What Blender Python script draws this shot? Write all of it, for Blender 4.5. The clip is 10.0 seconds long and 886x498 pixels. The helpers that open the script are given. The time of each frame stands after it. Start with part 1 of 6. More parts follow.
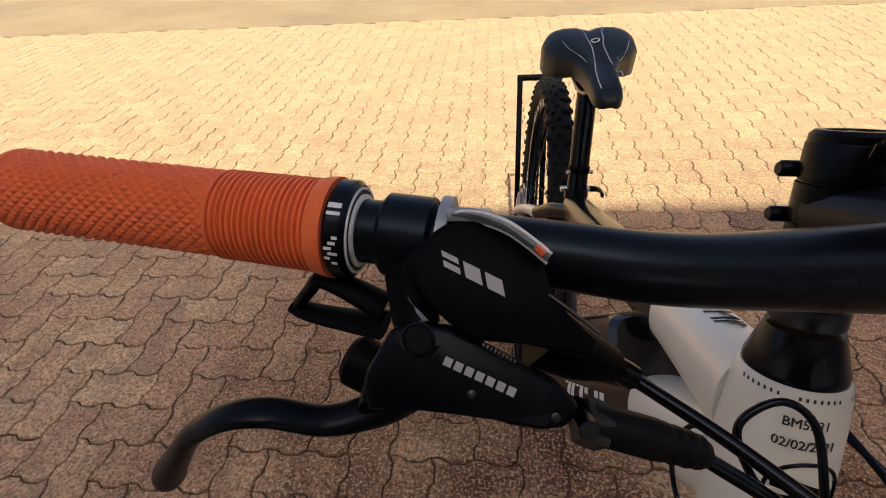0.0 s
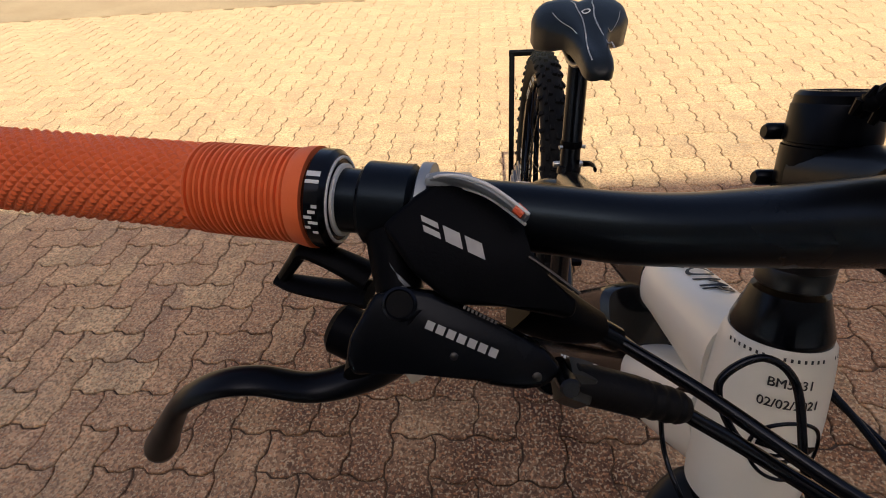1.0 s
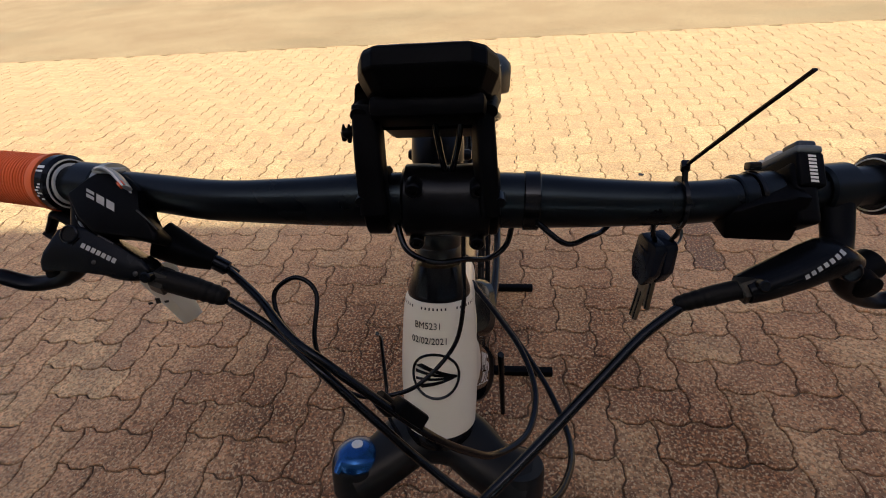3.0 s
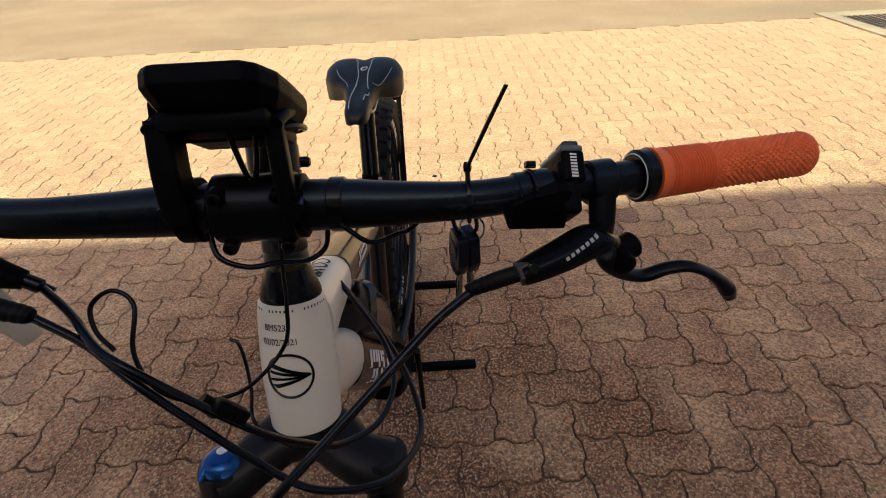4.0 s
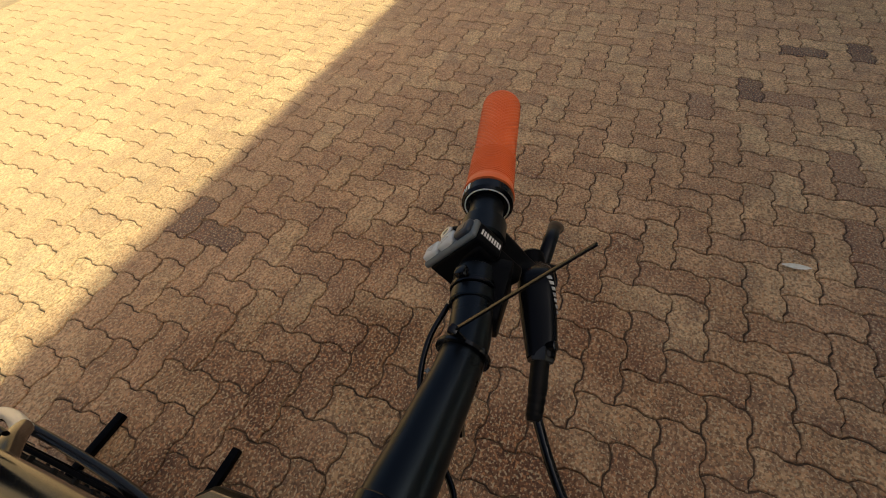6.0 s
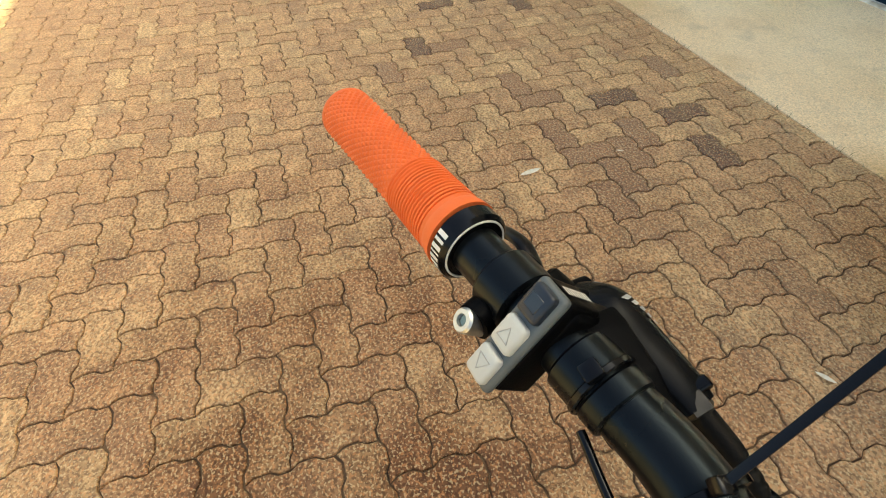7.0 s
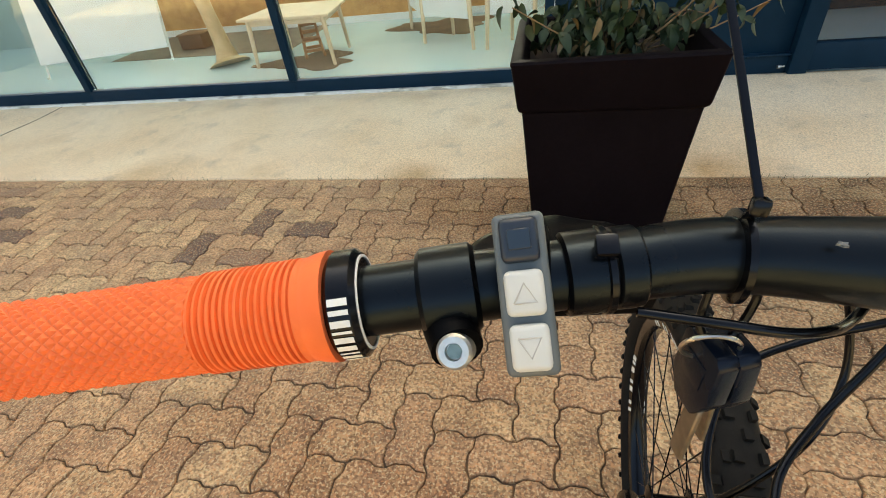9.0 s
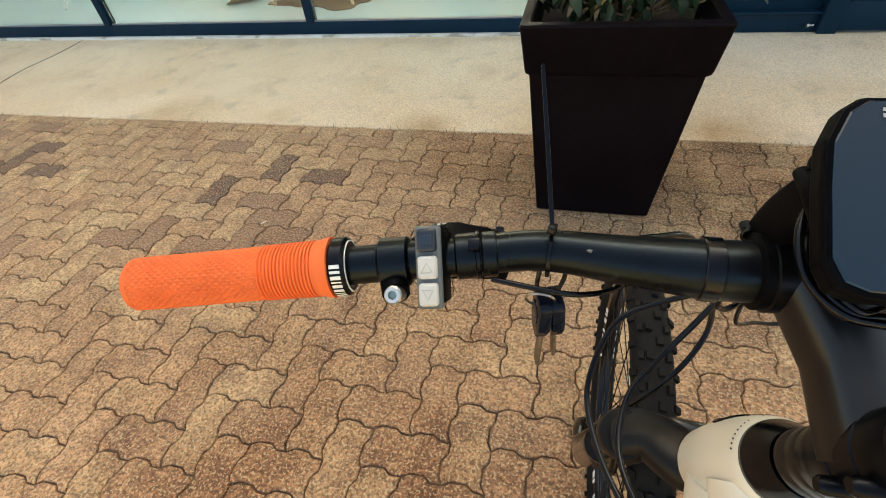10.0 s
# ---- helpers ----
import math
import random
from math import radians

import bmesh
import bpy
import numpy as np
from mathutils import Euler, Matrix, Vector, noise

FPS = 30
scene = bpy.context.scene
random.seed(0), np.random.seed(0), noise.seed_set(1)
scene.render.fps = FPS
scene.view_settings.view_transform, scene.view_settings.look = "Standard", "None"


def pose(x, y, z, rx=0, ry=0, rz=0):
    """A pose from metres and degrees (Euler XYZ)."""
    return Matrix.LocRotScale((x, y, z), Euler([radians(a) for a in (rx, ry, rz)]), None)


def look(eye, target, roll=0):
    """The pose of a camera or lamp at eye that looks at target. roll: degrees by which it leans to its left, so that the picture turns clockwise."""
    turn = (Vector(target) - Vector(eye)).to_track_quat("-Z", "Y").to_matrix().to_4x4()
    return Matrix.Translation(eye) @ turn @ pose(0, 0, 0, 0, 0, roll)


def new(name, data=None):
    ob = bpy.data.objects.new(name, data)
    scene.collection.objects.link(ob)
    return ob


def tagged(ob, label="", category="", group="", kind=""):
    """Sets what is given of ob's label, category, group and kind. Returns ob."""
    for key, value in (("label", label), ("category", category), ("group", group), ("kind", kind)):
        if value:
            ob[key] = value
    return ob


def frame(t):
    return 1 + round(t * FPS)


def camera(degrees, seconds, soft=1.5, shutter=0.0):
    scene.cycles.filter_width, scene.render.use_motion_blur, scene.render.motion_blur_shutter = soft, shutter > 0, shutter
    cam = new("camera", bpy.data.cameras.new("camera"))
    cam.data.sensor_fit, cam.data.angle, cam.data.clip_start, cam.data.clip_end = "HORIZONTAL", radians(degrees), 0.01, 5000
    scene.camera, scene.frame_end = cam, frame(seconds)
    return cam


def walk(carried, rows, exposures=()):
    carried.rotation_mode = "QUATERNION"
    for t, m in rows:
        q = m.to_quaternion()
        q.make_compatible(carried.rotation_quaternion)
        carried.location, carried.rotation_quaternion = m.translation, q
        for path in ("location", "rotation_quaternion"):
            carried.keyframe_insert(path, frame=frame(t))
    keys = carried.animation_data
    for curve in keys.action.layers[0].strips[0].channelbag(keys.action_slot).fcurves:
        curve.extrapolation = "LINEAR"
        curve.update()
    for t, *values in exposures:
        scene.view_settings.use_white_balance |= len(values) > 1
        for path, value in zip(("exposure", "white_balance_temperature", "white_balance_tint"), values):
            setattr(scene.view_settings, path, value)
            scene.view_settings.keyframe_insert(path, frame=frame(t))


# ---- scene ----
cam = camera(87.4, 10.0, soft=1.0)
PATH = [
    (0, (-0.163, -0.139, 1.195), (-0.359, 1.388, -0.081), -4.1),
    (0.5, (-0.161, -0.134, 1.197), (-0.338, 1.364, -0.117), -4.6),
    (1, (-0.158, -0.142, 1.191), (-0.341, 1.334, -0.146), -5.4),
    (1.5, (-0.145, -0.174, 1.21), (-0.364, 1.301, -0.123), -5.9),
    (2, (-0.118, -0.202, 1.218), (-0.366, 1.3, -0.08), -5.9),
    (2.5, (-0.066, -0.231, 1.23), (-0.337, 1.303, -0.024), -5.8),
    (3, (0.051, -0.239, 1.224), (-0.184, 1.33, 0.006), -5.0),
    (3.2, (0.085, -0.241, 1.22), (-0.112, 1.339, 0.009), -4.7),
    (4.3, (0.131, -0.273, 1.252), (0.291, 1.279, 0.001), -2.5),
    (4.5, (0.107, -0.301, 1.289), (0.398, 1.219, 0.021), -2.3),
    (4.8, (0.026, -0.302, 1.319), (0.529, 1.149, 0.037), -2.4),
    (5, (-0.049, -0.277, 1.337), (0.619, 1.094, 0.044), -2.6),
    (5.5, (-0.029, -0.187, 1.331), (1.012, 0.832, -0.04), -3.8),
    (5.6, (-0.007, -0.152, 1.322), (1.083, 0.783, -0.071), -3.9),
    (5.7, (0.004, -0.126, 1.315), (1.134, 0.73, -0.096), -4.2),
    (6.8, (0.143, 0.058, 1.22), (1.371, -0.197, -0.338), -1.3),
    (7, (0.142, 0.063, 1.226), (1.383, -0.351, -0.287), -1.3),
    (7.5, (0.115, 0.09, 1.235), (1.251, -0.738, -0.188), -3.2),
    (8, (0.161, 0.106, 1.218), (1.075, -1.099, -0.09), -7.3),
    (8.5, (0.196, 0.11, 1.182), (0.794, -1.402, 0.017), -9.0),
    (9, (0.206, 0.109, 1.176), (0.616, -1.438, -0.022), -7.5),
    (9.5, (0.216, 0.122, 1.218), (0.624, -1.347, -0.077), -7.0),
    (9.6, (0.196, 0.129, 1.229), (0.65, -1.293, -0.102), -8.1),
    (10, (0.148, 0.177, 1.263), (0.601, -1.21, -0.104), -7.0),
]
EXPOSURES = [(0.0, 0.70, 6950, 16), (4.4, 0.60, 6850, 14), (5.0, 0.50, 6950, 14), (5.7, 0.47, 7450, 10), (6.8, 1.95, 9500, -3), (7.4, 2.18, 9400, -4), (8.0, 2.47, 8800, -5), (8.6, 2.33, 8800, -2), (10.0, 2.28, 8900, -1)]
walk(cam, [(t, look(eye, target, roll)) for t, eye, target, roll in PATH], EXPOSURES)

# ---- light ----
SUN_ELEVATION = radians(52)
world = bpy.data.worlds.new("sky")
scene.world = world
world.use_nodes = True
wn = world.node_tree.nodes
sky = wn.new("ShaderNodeTexSky")
sky.sky_type = "NISHITA"
sky.sun_disc = False
sky.sun_elevation = SUN_ELEVATION
sky.sun_rotation = radians(180)
sky.dust_density = 4.0
sky.air_density = 0.7
wn["Background"].inputs["Strength"].default_value = 0.125
world.node_tree.links.new(sky.outputs[0], wn["Background"].inputs["Color"])
sun = new("sun", bpy.data.lights.new("sun", "SUN"))
sun.data.energy = 3.7
sun.data.angle = radians(0.6)
sun.data.color = (0.90, 1.0, 0.80)
sun.matrix_world = look((0, -10 * math.cos(SUN_ELEVATION), 10 * math.sin(SUN_ELEVATION)), (0, 0, 0))


# area lamp added just inside the shop windows to brighten the interior
shop_fill = new("window_daylight", bpy.data.lights.new("window_daylight", "AREA"))
shop_fill.data.shape, shop_fill.data.size, shop_fill.data.size_y = "RECTANGLE", 12.0, 2.3
shop_fill.data.energy = 11.0
shop_fill.data.color = (1.0, 0.96, 0.86)
shop_fill.matrix_world = look((5.0, -3.60, 1.45), (5.0, -6.0, 1.30))


# ---- materials ----
def material(name, colour, rough=0.5, metal=0.0, second=None, scale=40.0, amount=1.0, bump=0.0, bump_scale=200.0, spec=0.5, coat=0.0, fine=None, wear=0.0):
    """A principled surface: two colours mixed by a noise, roughness that varies, and fine relief."""
    m = bpy.data.materials.new(name)
    m.use_nodes = True
    nodes, links = m.node_tree.nodes, m.node_tree.links
    b = nodes["Principled BSDF"]
    b.inputs["Metallic"].default_value = metal
    b.inputs["Specular IOR Level"].default_value = spec
    b.inputs["Coat Weight"].default_value = coat
    b.inputs["Coat Roughness"].default_value = 0.12
    second = second or tuple(c * 0.8 for c in colour)
    tc = nodes.new("ShaderNodeTexCoord")
    n1 = nodes.new("ShaderNodeTexNoise")
    n1.inputs["Scale"].default_value = scale
    n1.inputs["Detail"].default_value = 6
    links.new(tc.outputs["Object"], n1.inputs["Vector"])
    ramp = nodes.new("ShaderNodeValToRGB")
    ramp.color_ramp.elements[0].position, ramp.color_ramp.elements[1].position = 0.35, 0.68
    ramp.color_ramp.elements[0].color, ramp.color_ramp.elements[1].color = (*colour, 1), (*second, 1)
    links.new(n1.outputs["Fac"], ramp.inputs["Fac"])
    out = ramp.outputs["Color"]
    if fine:
        n3 = nodes.new("ShaderNodeTexNoise")
        n3.inputs["Scale"].default_value = fine[0]
        n3.inputs["Detail"].default_value = 3
        links.new(tc.outputs["Object"], n3.inputs["Vector"])
        r3 = nodes.new("ShaderNodeMapRange")
        r3.inputs["From Min"].default_value, r3.inputs["From Max"].default_value = 0.35, 0.65
        r3.inputs["To Min"].default_value, r3.inputs["To Max"].default_value = 1 - fine[1], 1 + fine[1]
        links.new(n3.outputs["Fac"], r3.inputs["Value"])
        mul = nodes.new("ShaderNodeMix")
        mul.data_type, mul.blend_type = "RGBA", "MULTIPLY"
        mul.inputs[0].default_value = 1.0
        links.new(out, mul.inputs[6])
        links.new(r3.outputs["Result"], mul.inputs[7])
        out = mul.outputs[2]
    links.new(out, b.inputs["Base Color"])
    mr = nodes.new("ShaderNodeMapRange")
    mr.inputs["To Min"].default_value, mr.inputs["To Max"].default_value = rough * 0.85, min(1.0, rough * 1.15)
    links.new(n1.outputs["Fac"], mr.inputs["Value"])
    links.new(mr.outputs["Result"], b.inputs["Roughness"])
    if bump:
        n2 = nodes.new("ShaderNodeTexNoise")
        n2.inputs["Scale"].default_value = bump_scale
        n2.inputs["Detail"].default_value = 4
        links.new(tc.outputs["Object"], n2.inputs["Vector"])
        bp = nodes.new("ShaderNodeBump")
        bp.inputs["Strength"].default_value = bump
        bp.inputs["Distance"].default_value = 0.001
        links.new(n2.outputs["Fac"], bp.inputs["Height"])
        links.new(bp.outputs["Normal"], b.inputs["Normal"])
    return m


def tint_gloss(mat, colour, sheen=0.0):
    """Tints the gloss and adds sheen; on the blacks it paints in bluish sky highlights."""
    b = mat.node_tree.nodes["Principled BSDF"]
    b.inputs["Specular Tint"].default_value = (*colour, 1)
    b.inputs["Sheen Weight"].default_value = sheen


def paver_material(name, island, dark=None):
    """Exposed-aggregate concrete paver: a tone of its own for each stone, grains of sand and grit, and stains that run across stones."""
    m = bpy.data.materials.new(name)
    m.use_nodes = True
    nodes, links = m.node_tree.nodes, m.node_tree.links
    b = nodes["Principled BSDF"]
    b.inputs["Roughness"].default_value = 0.82
    b.inputs["Specular IOR Level"].default_value = 0.3
    geo = nodes.new("ShaderNodeNewGeometry")
    if island:
        rnd = geo.outputs["Random Per Island"]
    else:
        rnd = nodes.new("ShaderNodeObjectInfo").outputs["Random"]
    tone = nodes.new("ShaderNodeValToRGB")
    cr = tone.color_ramp
    cr.interpolation = "LINEAR"
    stops = ((0, (0.525, 0.325, 0.188)), (0.12, (0.557, 0.345, 0.198)), (0.35, (0.588, 0.367, 0.208)), (0.55, (0.609, 0.387, 0.218)), (0.75, (0.635, 0.418, 0.234)), (0.9, (0.656, 0.445, 0.250)), (1, (0.683, 0.477, 0.270)))
    cr.elements[0].position, cr.elements[0].color = stops[0][0], (*stops[0][1], 1)
    cr.elements[1].position, cr.elements[1].color = stops[-1][0], (*stops[-1][1], 1)
    for p, c in stops[1:-1]:
        cr.elements.new(p).color = (*c, 1)
    links.new(rnd, tone.inputs["Fac"])
    place = geo.outputs["Position"]

    def noise_of(scale, detail, lo, hi, to_lo, to_hi):
        n = nodes.new("ShaderNodeTexNoise")
        n.inputs["Scale"].default_value = scale
        n.inputs["Detail"].default_value = detail
        links.new(place, n.inputs["Vector"])
        r = nodes.new("ShaderNodeMapRange")
        for key, v in (("From Min", lo), ("From Max", hi), ("To Min", to_lo), ("To Max", to_hi)):
            r.inputs[key].default_value = v
        links.new(n.outputs["Fac"], r.inputs["Value"])
        return n, r.outputs["Result"]

    def times(a, f):
        mul = nodes.new("ShaderNodeMix")
        mul.data_type, mul.blend_type = "RGBA", "MULTIPLY"
        mul.inputs[0].default_value = 1.0
        links.new(a, mul.inputs[6])
        links.new(f, mul.inputs[7])
        return mul.outputs[2]

    def towards(a, f, colour):
        mix = nodes.new("ShaderNodeMix")
        mix.data_type = "RGBA"
        mix.clamp_factor = True
        links.new(f, mix.inputs[0])
        links.new(a, mix.inputs[6])
        mix.inputs[7].default_value = (*colour, 1)
        return mix.outputs[2]

    _, stain = noise_of(0.9, 4, 0.38, 0.62, 0.92, 1.07)
    _, patch = noise_of(11.0, 5, 0.36, 0.64, 0.84, 1.11)
    _, pink = noise_of(2.3, 3, 0.48, 0.68, 0.0, 0.06)
    _, skin = noise_of(9.0, 5, 0.54, 0.62, 0.0, 0.38)
    g, grit = noise_of(96, 4, 0.485, 0.56, 0.0, 0.58)
    _, pale = noise_of(130, 3, 0.555, 0.60, 0.0, 0.43)
    _, clump = noise_of(42, 3, 0.36, 0.64, 0.80, 1.18)
    col = towards(tone.outputs["Color"], pink, (0.40, 0.20, 0.135))
    col = times(times(times(col, stain), patch), clump)
    if dark:
        col = towards(col, patch, dark)
    col = towards(col, grit, (0.125, 0.070, 0.044))
    _, smudge = noise_of(6.5, 5, 0.53, 0.66, 0.0, 0.35)
    col = towards(col, smudge, (0.27, 0.19, 0.14))
    col = towards(col, skin, (0.23, 0.12, 0.08))
    # damp, oily stains and painted shade round the bicycle, ragged patches by the planter too
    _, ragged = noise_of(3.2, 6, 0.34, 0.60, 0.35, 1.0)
    for centre, near_r, far_r, stain_shade_tint in (((0.62, 0.15, 0.0), 0.3, 2.0, (0.44, 0.325, 0.275)), ((-0.25, 0.55, 0.0), 0.15, 1.25, (0.28, 0.195, 0.16)), ((-0.85, -1.60, 0.0), 0.45, 1.25, (0.38, 0.34, 0.31)), ((0.50, -1.80, 0.0), 0.10, 0.70, (0.58, 0.47, 0.40))):
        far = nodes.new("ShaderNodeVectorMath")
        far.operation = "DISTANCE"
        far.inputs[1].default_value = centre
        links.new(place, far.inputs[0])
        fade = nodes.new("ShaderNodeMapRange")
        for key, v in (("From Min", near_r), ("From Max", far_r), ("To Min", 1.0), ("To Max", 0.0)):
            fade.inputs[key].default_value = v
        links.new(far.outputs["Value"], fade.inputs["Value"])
        stain_shade = nodes.new("ShaderNodeMath")
        stain_shade.operation = "MULTIPLY"
        links.new(fade.outputs["Result"], stain_shade.inputs[0])
        links.new(ragged, stain_shade.inputs[1])
        stain_shade_mix = nodes.new("ShaderNodeMix")
        stain_shade_mix.data_type, stain_shade_mix.blend_type = "RGBA", "MULTIPLY"
        links.new(stain_shade.outputs[0], stain_shade_mix.inputs[0])
        links.new(col, stain_shade_mix.inputs[6])
        stain_shade_mix.inputs[7].default_value = (*stain_shade_tint, 1)
        col = stain_shade_mix.outputs[2]
    col = towards(col, pale, (0.80, 0.62, 0.38))
    _, rust = noise_of(105, 3, 0.56, 0.62, 0.0, 0.5)
    col = towards(col, rust, (0.60, 0.27, 0.12))
    # paler, flatter tone towards the yard, painted in for strong sun on the stones
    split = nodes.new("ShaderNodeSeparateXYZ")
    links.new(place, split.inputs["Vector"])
    sun_pale = nodes.new("ShaderNodeMapRange")
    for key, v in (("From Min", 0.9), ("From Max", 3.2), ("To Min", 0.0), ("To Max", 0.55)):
        sun_pale.inputs[key].default_value = v
    links.new(split.outputs["Y"], sun_pale.inputs["Value"])
    col = towards(col, sun_pale.outputs["Result"], (0.585, 0.372, 0.218))
    links.new(col, b.inputs["Base Color"])
    bp = nodes.new("ShaderNodeBump")
    bp.inputs["Strength"].default_value = 0.5
    bp.inputs["Distance"].default_value = 0.002
    links.new(g.outputs["Fac"], bp.inputs["Height"])
    links.new(bp.outputs["Normal"], b.inputs["Normal"])
    return m


def glass_material(name, tint=(0.9, 0.95, 0.95)):
    m = bpy.data.materials.new(name)
    m.use_nodes = True
    b = m.node_tree.nodes["Principled BSDF"]
    b.inputs["Base Color"].default_value = (*tint, 1)
    b.inputs["Transmission Weight"].default_value = 1.0
    b.inputs["Roughness"].default_value = 0.0
    b.inputs["IOR"].default_value = 1.45
    return m


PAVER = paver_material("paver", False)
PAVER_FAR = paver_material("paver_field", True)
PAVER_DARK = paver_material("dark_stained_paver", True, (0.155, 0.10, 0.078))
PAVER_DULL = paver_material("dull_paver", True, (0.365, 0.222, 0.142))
SOIL_JOINT = material("joint_sand", (0.050, 0.030, 0.019), 0.95, second=(0.15, 0.092, 0.054), scale=14, bump=0.6, bump_scale=300)
CONCRETE = material("concrete", (0.92, 0.735, 0.52), 0.85, second=(0.83, 0.62, 0.40), scale=1.3, bump=0.25, bump_scale=160, fine=(150, 0.20), spec=0.25)
ASPHALT = material("pale_asphalt", (0.39, 0.275, 0.168), 0.9, second=(0.33, 0.222, 0.134), scale=1.3, bump=0.6, bump_scale=150, fine=(190, 0.25), spec=0.2)
WHITE_STRIP = material("white_sill_paint", (0.86, 0.84, 0.80), 0.7, second=(0.72, 0.68, 0.60), scale=9)
FRAME_BLUE = material("dark_blue_aluminium", (0.005, 0.026, 0.050), 0.45, second=(0.004, 0.022, 0.043), scale=6, spec=0.10)
RENDER_WALL = material("pale_render", (0.68, 0.62, 0.52), 0.9, second=(0.6, 0.54, 0.45), scale=1.5, bump=0.3, bump_scale=90)
GLASS = glass_material("window_glass", (0.985, 1.0, 1.0))
ORANGE = material("orange_rubber", (0.80, 0.150, 0.043), 0.55, second=(0.75, 0.135, 0.037), scale=60, bump=0.1, bump_scale=900, spec=0.3)
BAR_BLACK = material("matt_black_anodised", (0.0025, 0.0026, 0.003), 0.28, second=(0.0036, 0.0037, 0.0041), spec=0.24, scale=30, bump=0.05, bump_scale=1500)
PLASTIC = material("black_plastic", (0.0022, 0.0022, 0.0026), 0.42, second=(0.0032, 0.0032, 0.0036), spec=0.04, scale=80, bump=0.1, bump_scale=1200)
GLOSS = material("gloss_black", (0.002, 0.002, 0.0025), 0.2, second=(0.003, 0.003, 0.0035), spec=0.24, scale=40)
RUBBER = material("black_rubber", (0.0075, 0.0075, 0.008), 0.7, second=(0.013, 0.0128, 0.0125), scale=50, bump=0.3, bump_scale=500, spec=0.1)
WHITE = material("cream_white_paint", (0.74, 0.71, 0.62), 0.34, second=(0.72, 0.69, 0.60), scale=14, coat=0.3)
FRAME_BLACK = material("satin_black_paint", (0.005, 0.0045, 0.004), 0.20, second=(0.007, 0.006, 0.0055), scale=20, spec=0.5)
STEM = material("gloss_stem_black", (0.003, 0.0035, 0.0045), 0.3, second=(0.004, 0.0046, 0.0058), spec=0.42, scale=30, bump=0.03, bump_scale=900)
CROWN = material("satin_fork_black", (0.0042, 0.0047, 0.0058), 0.42, second=(0.006, 0.0066, 0.0078), scale=30, spec=0.2, bump=0.08, bump_scale=900)
BLUE = material("blue_anodised", (0.007, 0.075, 0.25), 0.24, metal=0.75, second=(0.006, 0.06, 0.21), scale=50)
SILVER = material("silver_metal", (0.62, 0.62, 0.60), 0.28, metal=1.0, second=(0.5, 0.5, 0.48), scale=90)
STEEL = material("dull_steel", (0.36, 0.34, 0.31), 0.35, metal=1.0, second=(0.26, 0.24, 0.22), scale=90)
GREY = material("pale_grey_trim", (0.27, 0.30, 0.32), 0.35, second=(0.24, 0.27, 0.29), scale=60, metal=0.3)
POD_GREY = material("grey_switch_frame", (0.095, 0.112, 0.120), 0.5, second=(0.085, 0.10, 0.108), scale=90, bump=0.08, bump_scale=1500)
BUTTON = material("pale_grey_button", (0.50, 0.51, 0.49), 0.5, second=(0.47, 0.48, 0.46), scale=90, bump=0.08, bump_scale=1500)
BUTTON_LINE = material("button_marking", (0.44, 0.43, 0.40), 0.5)
MARK_BLUE = material("button_marking_blue", (0.010, 0.024, 0.046), 0.35)
BUTTON_BLUE = material("dark_blue_button", (0.007, 0.015, 0.030), 0.4, second=(0.006, 0.013, 0.027), scale=90)
PRINT_WHITE = material("white_print", (0.70, 0.70, 0.68), 0.5, second=(0.6, 0.6, 0.58), scale=200)
PRINT_GREY = material("grey_print", (0.34, 0.34, 0.34), 0.45, second=(0.3, 0.3, 0.3), scale=200)
PRINT_BLACK = material("black_print", (0.014, 0.013, 0.012), 0.5)
RED = material("red_marker", (0.75, 0.10, 0.03), 0.4)
PAPER = material("paper_tag", (0.86, 0.82, 0.74), 0.7, second=(0.80, 0.76, 0.67), scale=30)
PLANTER = material("aubergine_planter_plastic", (0.0042, 0.0027, 0.0040), 0.5, second=(0.0062, 0.0040, 0.0056), spec=0.05, scale=5, bump=0.25, bump_scale=180, fine=(60, 0.12))
POT_SOIL = material("potting_soil", (0.010, 0.0055, 0.0045), 0.95, second=(0.018, 0.010, 0.008), scale=60, bump=0.8, bump_scale=150)
LEAF = material("leaf_green", (0.015, 0.032, 0.015), 0.5, second=(0.034, 0.054, 0.020), scale=18, spec=0.35)
LEAF_DRY = material("leaf_dry", (0.17, 0.10, 0.035), 0.6, second=(0.12, 0.085, 0.03), scale=25)
TEAL_WALL = material("grey_teal_wall_paint", (0.33, 0.46, 0.47), 0.5, second=(0.28, 0.40, 0.41), scale=1.5)
MAT_BROWN = material("grey_brown_mat", (0.24, 0.20, 0.17), 0.9, second=(0.19, 0.16, 0.135), scale=8, bump=0.4, bump_scale=120)
BIRCH = material("pale_birch_wood", (0.72, 0.60, 0.45), 0.5, second=(0.64, 0.52, 0.37), scale=12)
CHAIR_WOOD = material("warm_brown_wood", (0.42, 0.22, 0.11), 0.5, second=(0.34, 0.17, 0.08), scale=12)
TWIG = material("brown_twig_bark", (0.11, 0.068, 0.038), 0.75, second=(0.16, 0.10, 0.055), scale=60, bump=0.3, bump_scale=200)
STEM_WOOD = material("tan_stem_wood", (0.27, 0.17, 0.09), 0.7, second=(0.2, 0.12, 0.06), scale=40, bump=0.4, bump_scale=150)
SHOP_FLOOR = material("pale_teal_floor", (0.58, 0.78, 0.88), 0.22, second=(0.54, 0.74, 0.85), scale=2)
WOOD = material("pale_wood", (0.58, 0.43, 0.26), 0.5, second=(0.5, 0.36, 0.21), scale=12)
WOOD_WARM = material("warm_wood", (0.62, 0.35, 0.14), 0.5, second=(0.50, 0.26, 0.10), scale=9)
